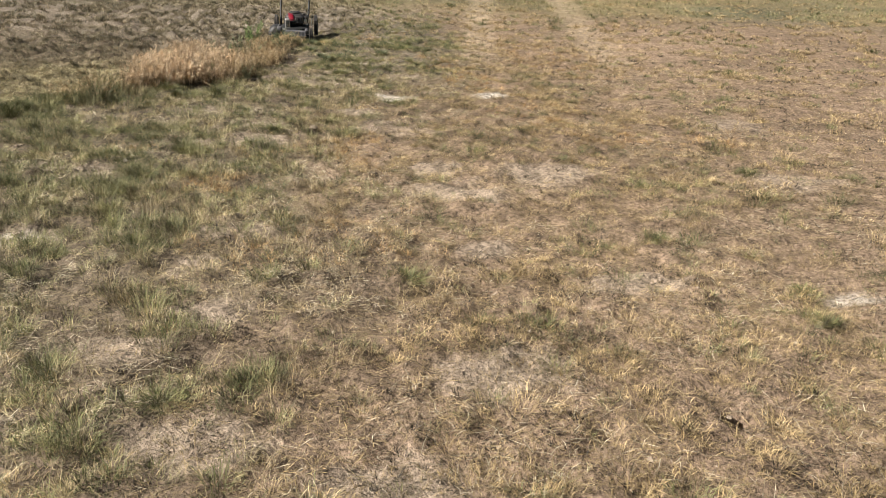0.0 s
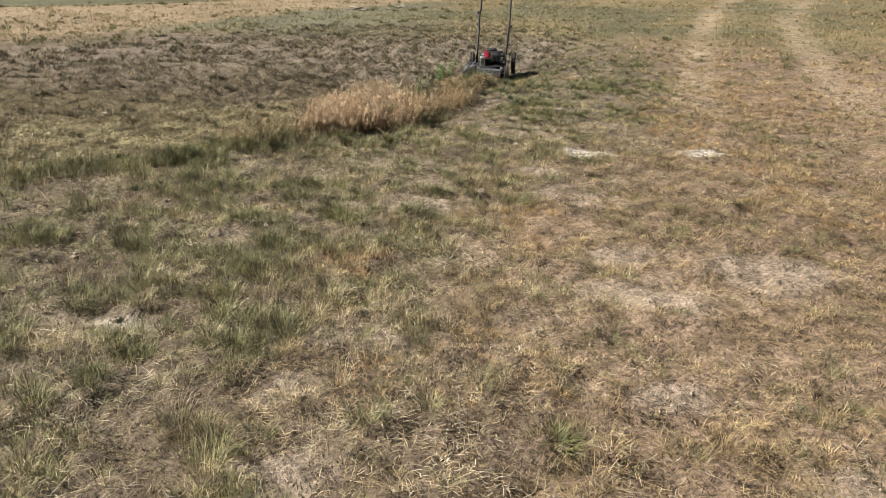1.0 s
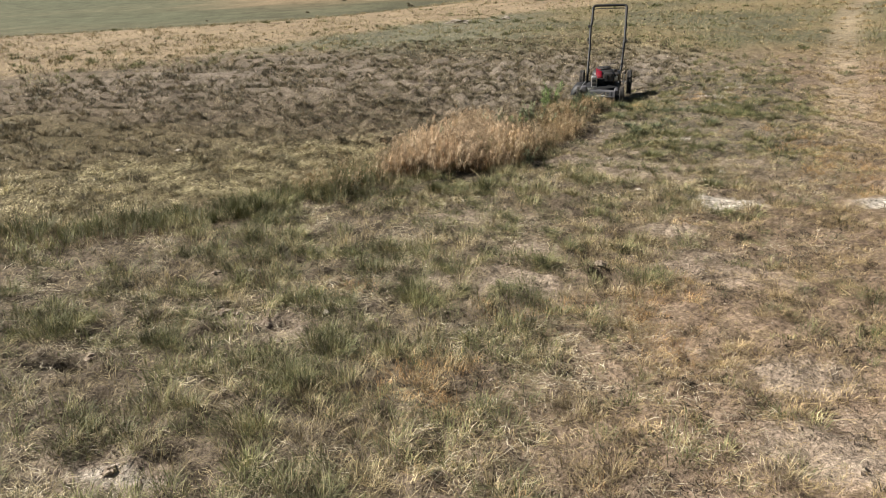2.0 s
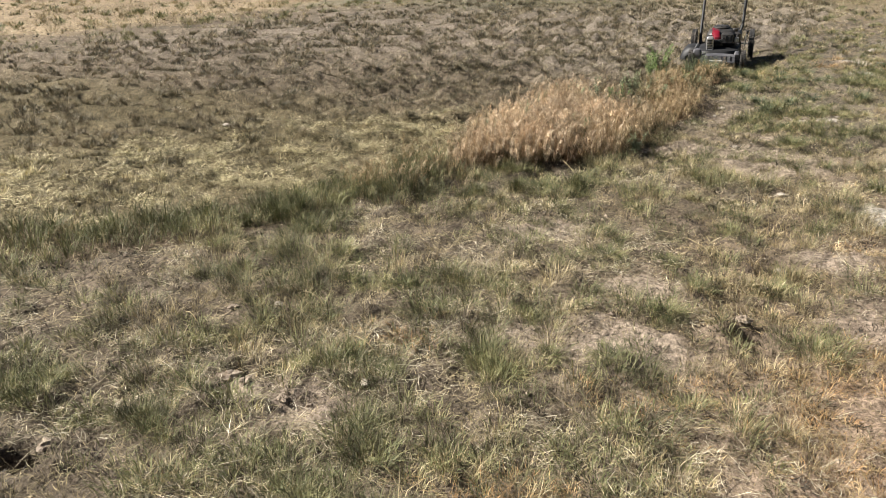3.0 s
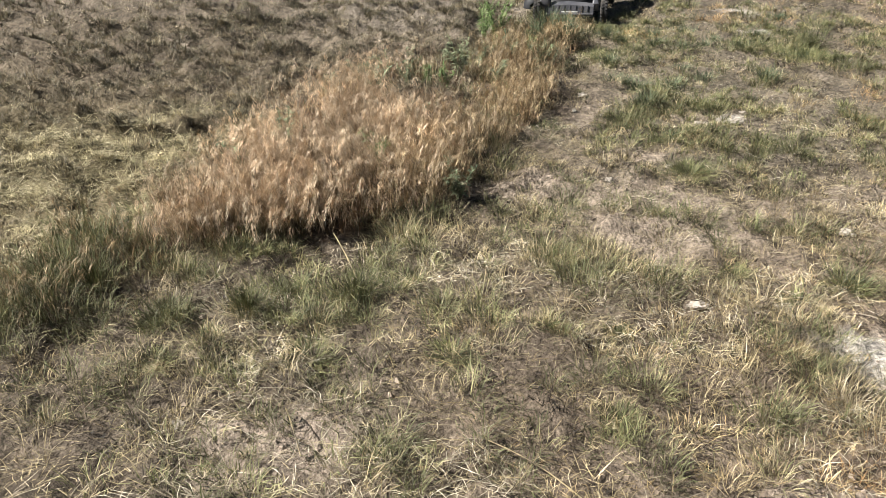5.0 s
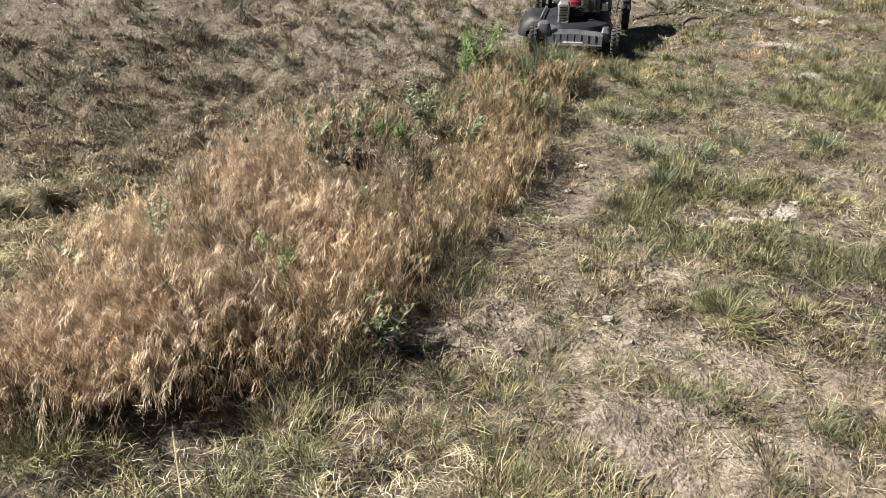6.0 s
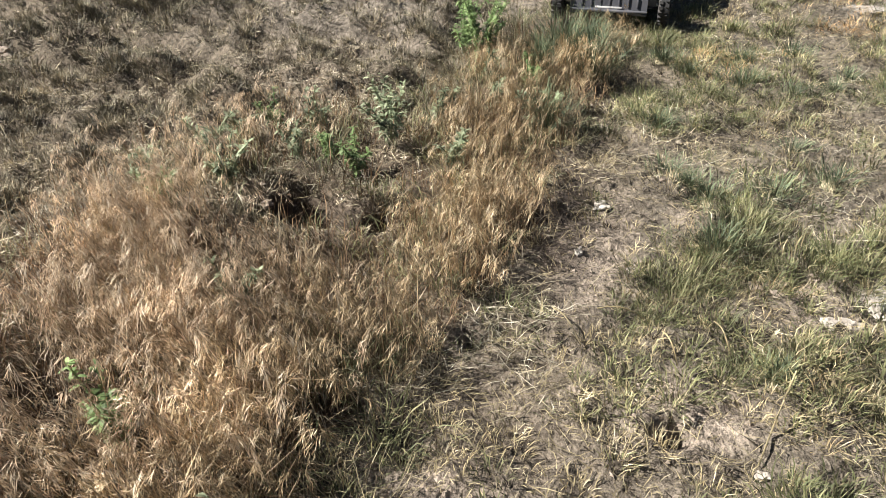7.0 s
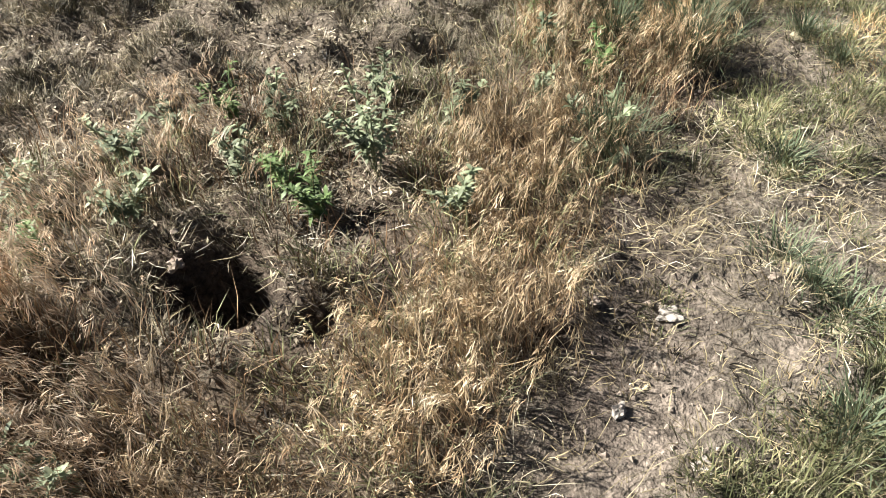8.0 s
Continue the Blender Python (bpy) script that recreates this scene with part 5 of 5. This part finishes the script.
dark_spots = ((-0.14, -6.13), (-0.42, -6.18), (0.20, -5.72), (0.62, -5.16), (-1.3, -6.62), (-0.75, -6.3), (0.36, -4.76), (0.14, -5.25), (-0.12, -5.22), (0.56, -5.38), (1.14, -4.62), (0.3, -5.45),
              (0.05, -6.1), (-0.9, -5.75), (-0.5, -4.62), (0.9, -4.1), (0.72, -3.95), (0.1, -3.9), (-0.1, -4.55), (1.05, -4.0), (0.35, -4.35), (-1.25, -5.9), (-0.95, -4.7), (0.15, -9.38), (-0.3, -9.1),
              (2.75, -8.6), (2.65, -8.95), (2.3, -8.0), (3.3, -6.9), (1.0, -8.4))
for k, (x, y) in enumerate(dark_spots):
    copy_thing(first[2], pose(x, y, ground_at(x, y), 0, 0, 50 * k) @ Matrix.Diagonal((*([0.55 + 0.1 * (k % 5)] * 3), 1)))
tall_first = tuft(-0.13, -1.10, 5, BLUE, "tall blue-green tuft of grass at the strip's edge", 0.25, 190, 0.045, 0.25, "tall grass tufts")
for k, (x, y) in enumerate(((-0.02, -1.02), (-0.2, -1.28), (0.0, -1.3), (-0.04, -0.95), (-0.08, -1.75))):
    copy_thing(tall_first, pose(x, y, ground_at(x, y), 0, 0, 64 * k) @ Matrix.Diagonal((*([0.7 + 0.1 * (k % 3)] * 3), 1)))
edge_first = tuft(-1.46, -4.42, 6, OLIVE, "dark green tall tuft beside mown clippings", 0.16, 210, 0.05, 0.28, "tall grass tufts")
for k, (x, y) in enumerate(((-1.55, -4.55), (-1.35, -4.35), (-1.92, -5.1), (-2.05, -5.2), (-1.85, -4.98), (-1.5, -4.3), (-0.78, -4.42), (-0.46, -4.3))):
    copy_thing(edge_first, pose(x, y, ground_at(x, y), 0, 0, 41 * k) @ Matrix.Diagonal((*([0.7 + 0.12 * (k % 3)] * 3), 1)))

# ---------------------------------------------------------------- long straws


def long_straw(x0, y0, z0, x1, y1, z1):
    a, b = Vector((x0, y0, z0 + ground_at(x0, y0))), Vector((x1, y1, z1 + ground_at(x1, y1)))
    pts = [a.lerp(b, t) + Vector((0, 0, 0.02 * math.sin(math.pi * t))) for t in (0, 0.2, 0.4, 0.6, 0.8, 1)]
    return tagged(part("straw", sweep(pts, 0.0017, 6), STRAW), "single long pale straw lying across grass", "straw", "long straws")


long_straw(-1.98, -2.12, 0.03, -1.80, -2.26, 0.02)
long_straw(-0.62, -4.02, 0.10, -0.42, -4.32, 0.02)
long_straw(-0.42, -3.02, 0.12, -0.22, -3.24, 0.02)
long_straw(-0.90, -3.55, 0.12, -0.72, -3.92, 0.02)
long_straw(-0.47, -4.88, 0.04, -0.38, -5.02, 0.01)
long_straw(0.05, -4.9, 0.02, 0.30, -5.05, 0.01)
long_straw(0.55, -3.02, 0.01, 0.62, -2.8, 0.03)
long_straw(-1.87, -6.65, 0.05, -1.67, -6.72, 0.02)
long_straw(-2.40, -6.07, 0.05, -2.27, -6.17, 0.02)
long_straw(-2.50, -5.81, 0.06, -2.35, -5.90, 0.02)
long_straw(-2.05, -5.93, 0.02, -2.06, -5.83, 0.05)
long_straw(-1.63, -6.23, 0.04, -1.55, -6.26, 0.02)
long_straw(-1.29, -6.70, 0.04, -1.11, -6.77, 0.02)
long_straw(-1.57, -5.48, 0.06, -1.39, -5.56, 0.03)
long_straw(-1.25, -5.94, 0.05, -1.13, -5.97, 0.02)
long_straw(-0.85, -6.24, 0.05, -0.73, -6.29, 0.02)
long_straw(-1.77, -6.15, 0.05, -1.68, -6.23, 0.02)
long_straw(0.10, -2.68, 0.03, 0.18, -2.78, 0.01)
long_straw(0.20, -2.66, 0.02, 0.31, -2.64, 0.02)
long_straw(0.35, -2.72, 0.03, 0.39, -2.79, 0.01)
long_straw(0.46, -2.65, 0.03, 0.50, -2.72, 0.01)


# ---------------------------------------------------------------- brush beyond the crest
def shrub(x, y, s, seed):
    rng = np.random.default_rng(seed)
    n = 260
    d = rng.normal(0, 1, (n, 3))
    d /= np.linalg.norm(d, axis=1)[:, None]
    p = d * rng.uniform(0.4, 1.0, n)[:, None] * np.array([1.0, 1.0, 0.62]) * s * (0.8 + 0.4 * rng.random((n, 1)))
    p[:, 2] = np.abs(p[:, 2]) + 0.05 * s
    co, tri, _, _ = blade_arrays(p, np.full(n, 0.34 * s), np.full(n, 0.16 * s), rng.uniform(0, 6.28, n), rng.uniform(0.1, 1.2, n), np.full(n, 0.4))
    b = thing("shrub", "low dark scrub bush on the far slope", "bush", "far bushes", (x, y, ground_at(x, y)))
    crown = new("crown", tri_mesh("crown", co, tri, DARK))
    crown.parent = b
    part("stem", sweep([(0, 0, -0.1), (0.05 * s, 0, 0.3 * s), (0.02 * s, 0.05 * s, 0.6 * s)], 0.05 * s, 7), DULL, b)


rb = random.Random(4)
for k in range(90):
    x = rb.uniform(-62, -6)
    s = rb.uniform(66, 80) if k % 5 else rb.uniform(90, 190)
    shrub(x, float(crest(x)) + s, rb.uniform(0.2, 0.5), 100 + k)
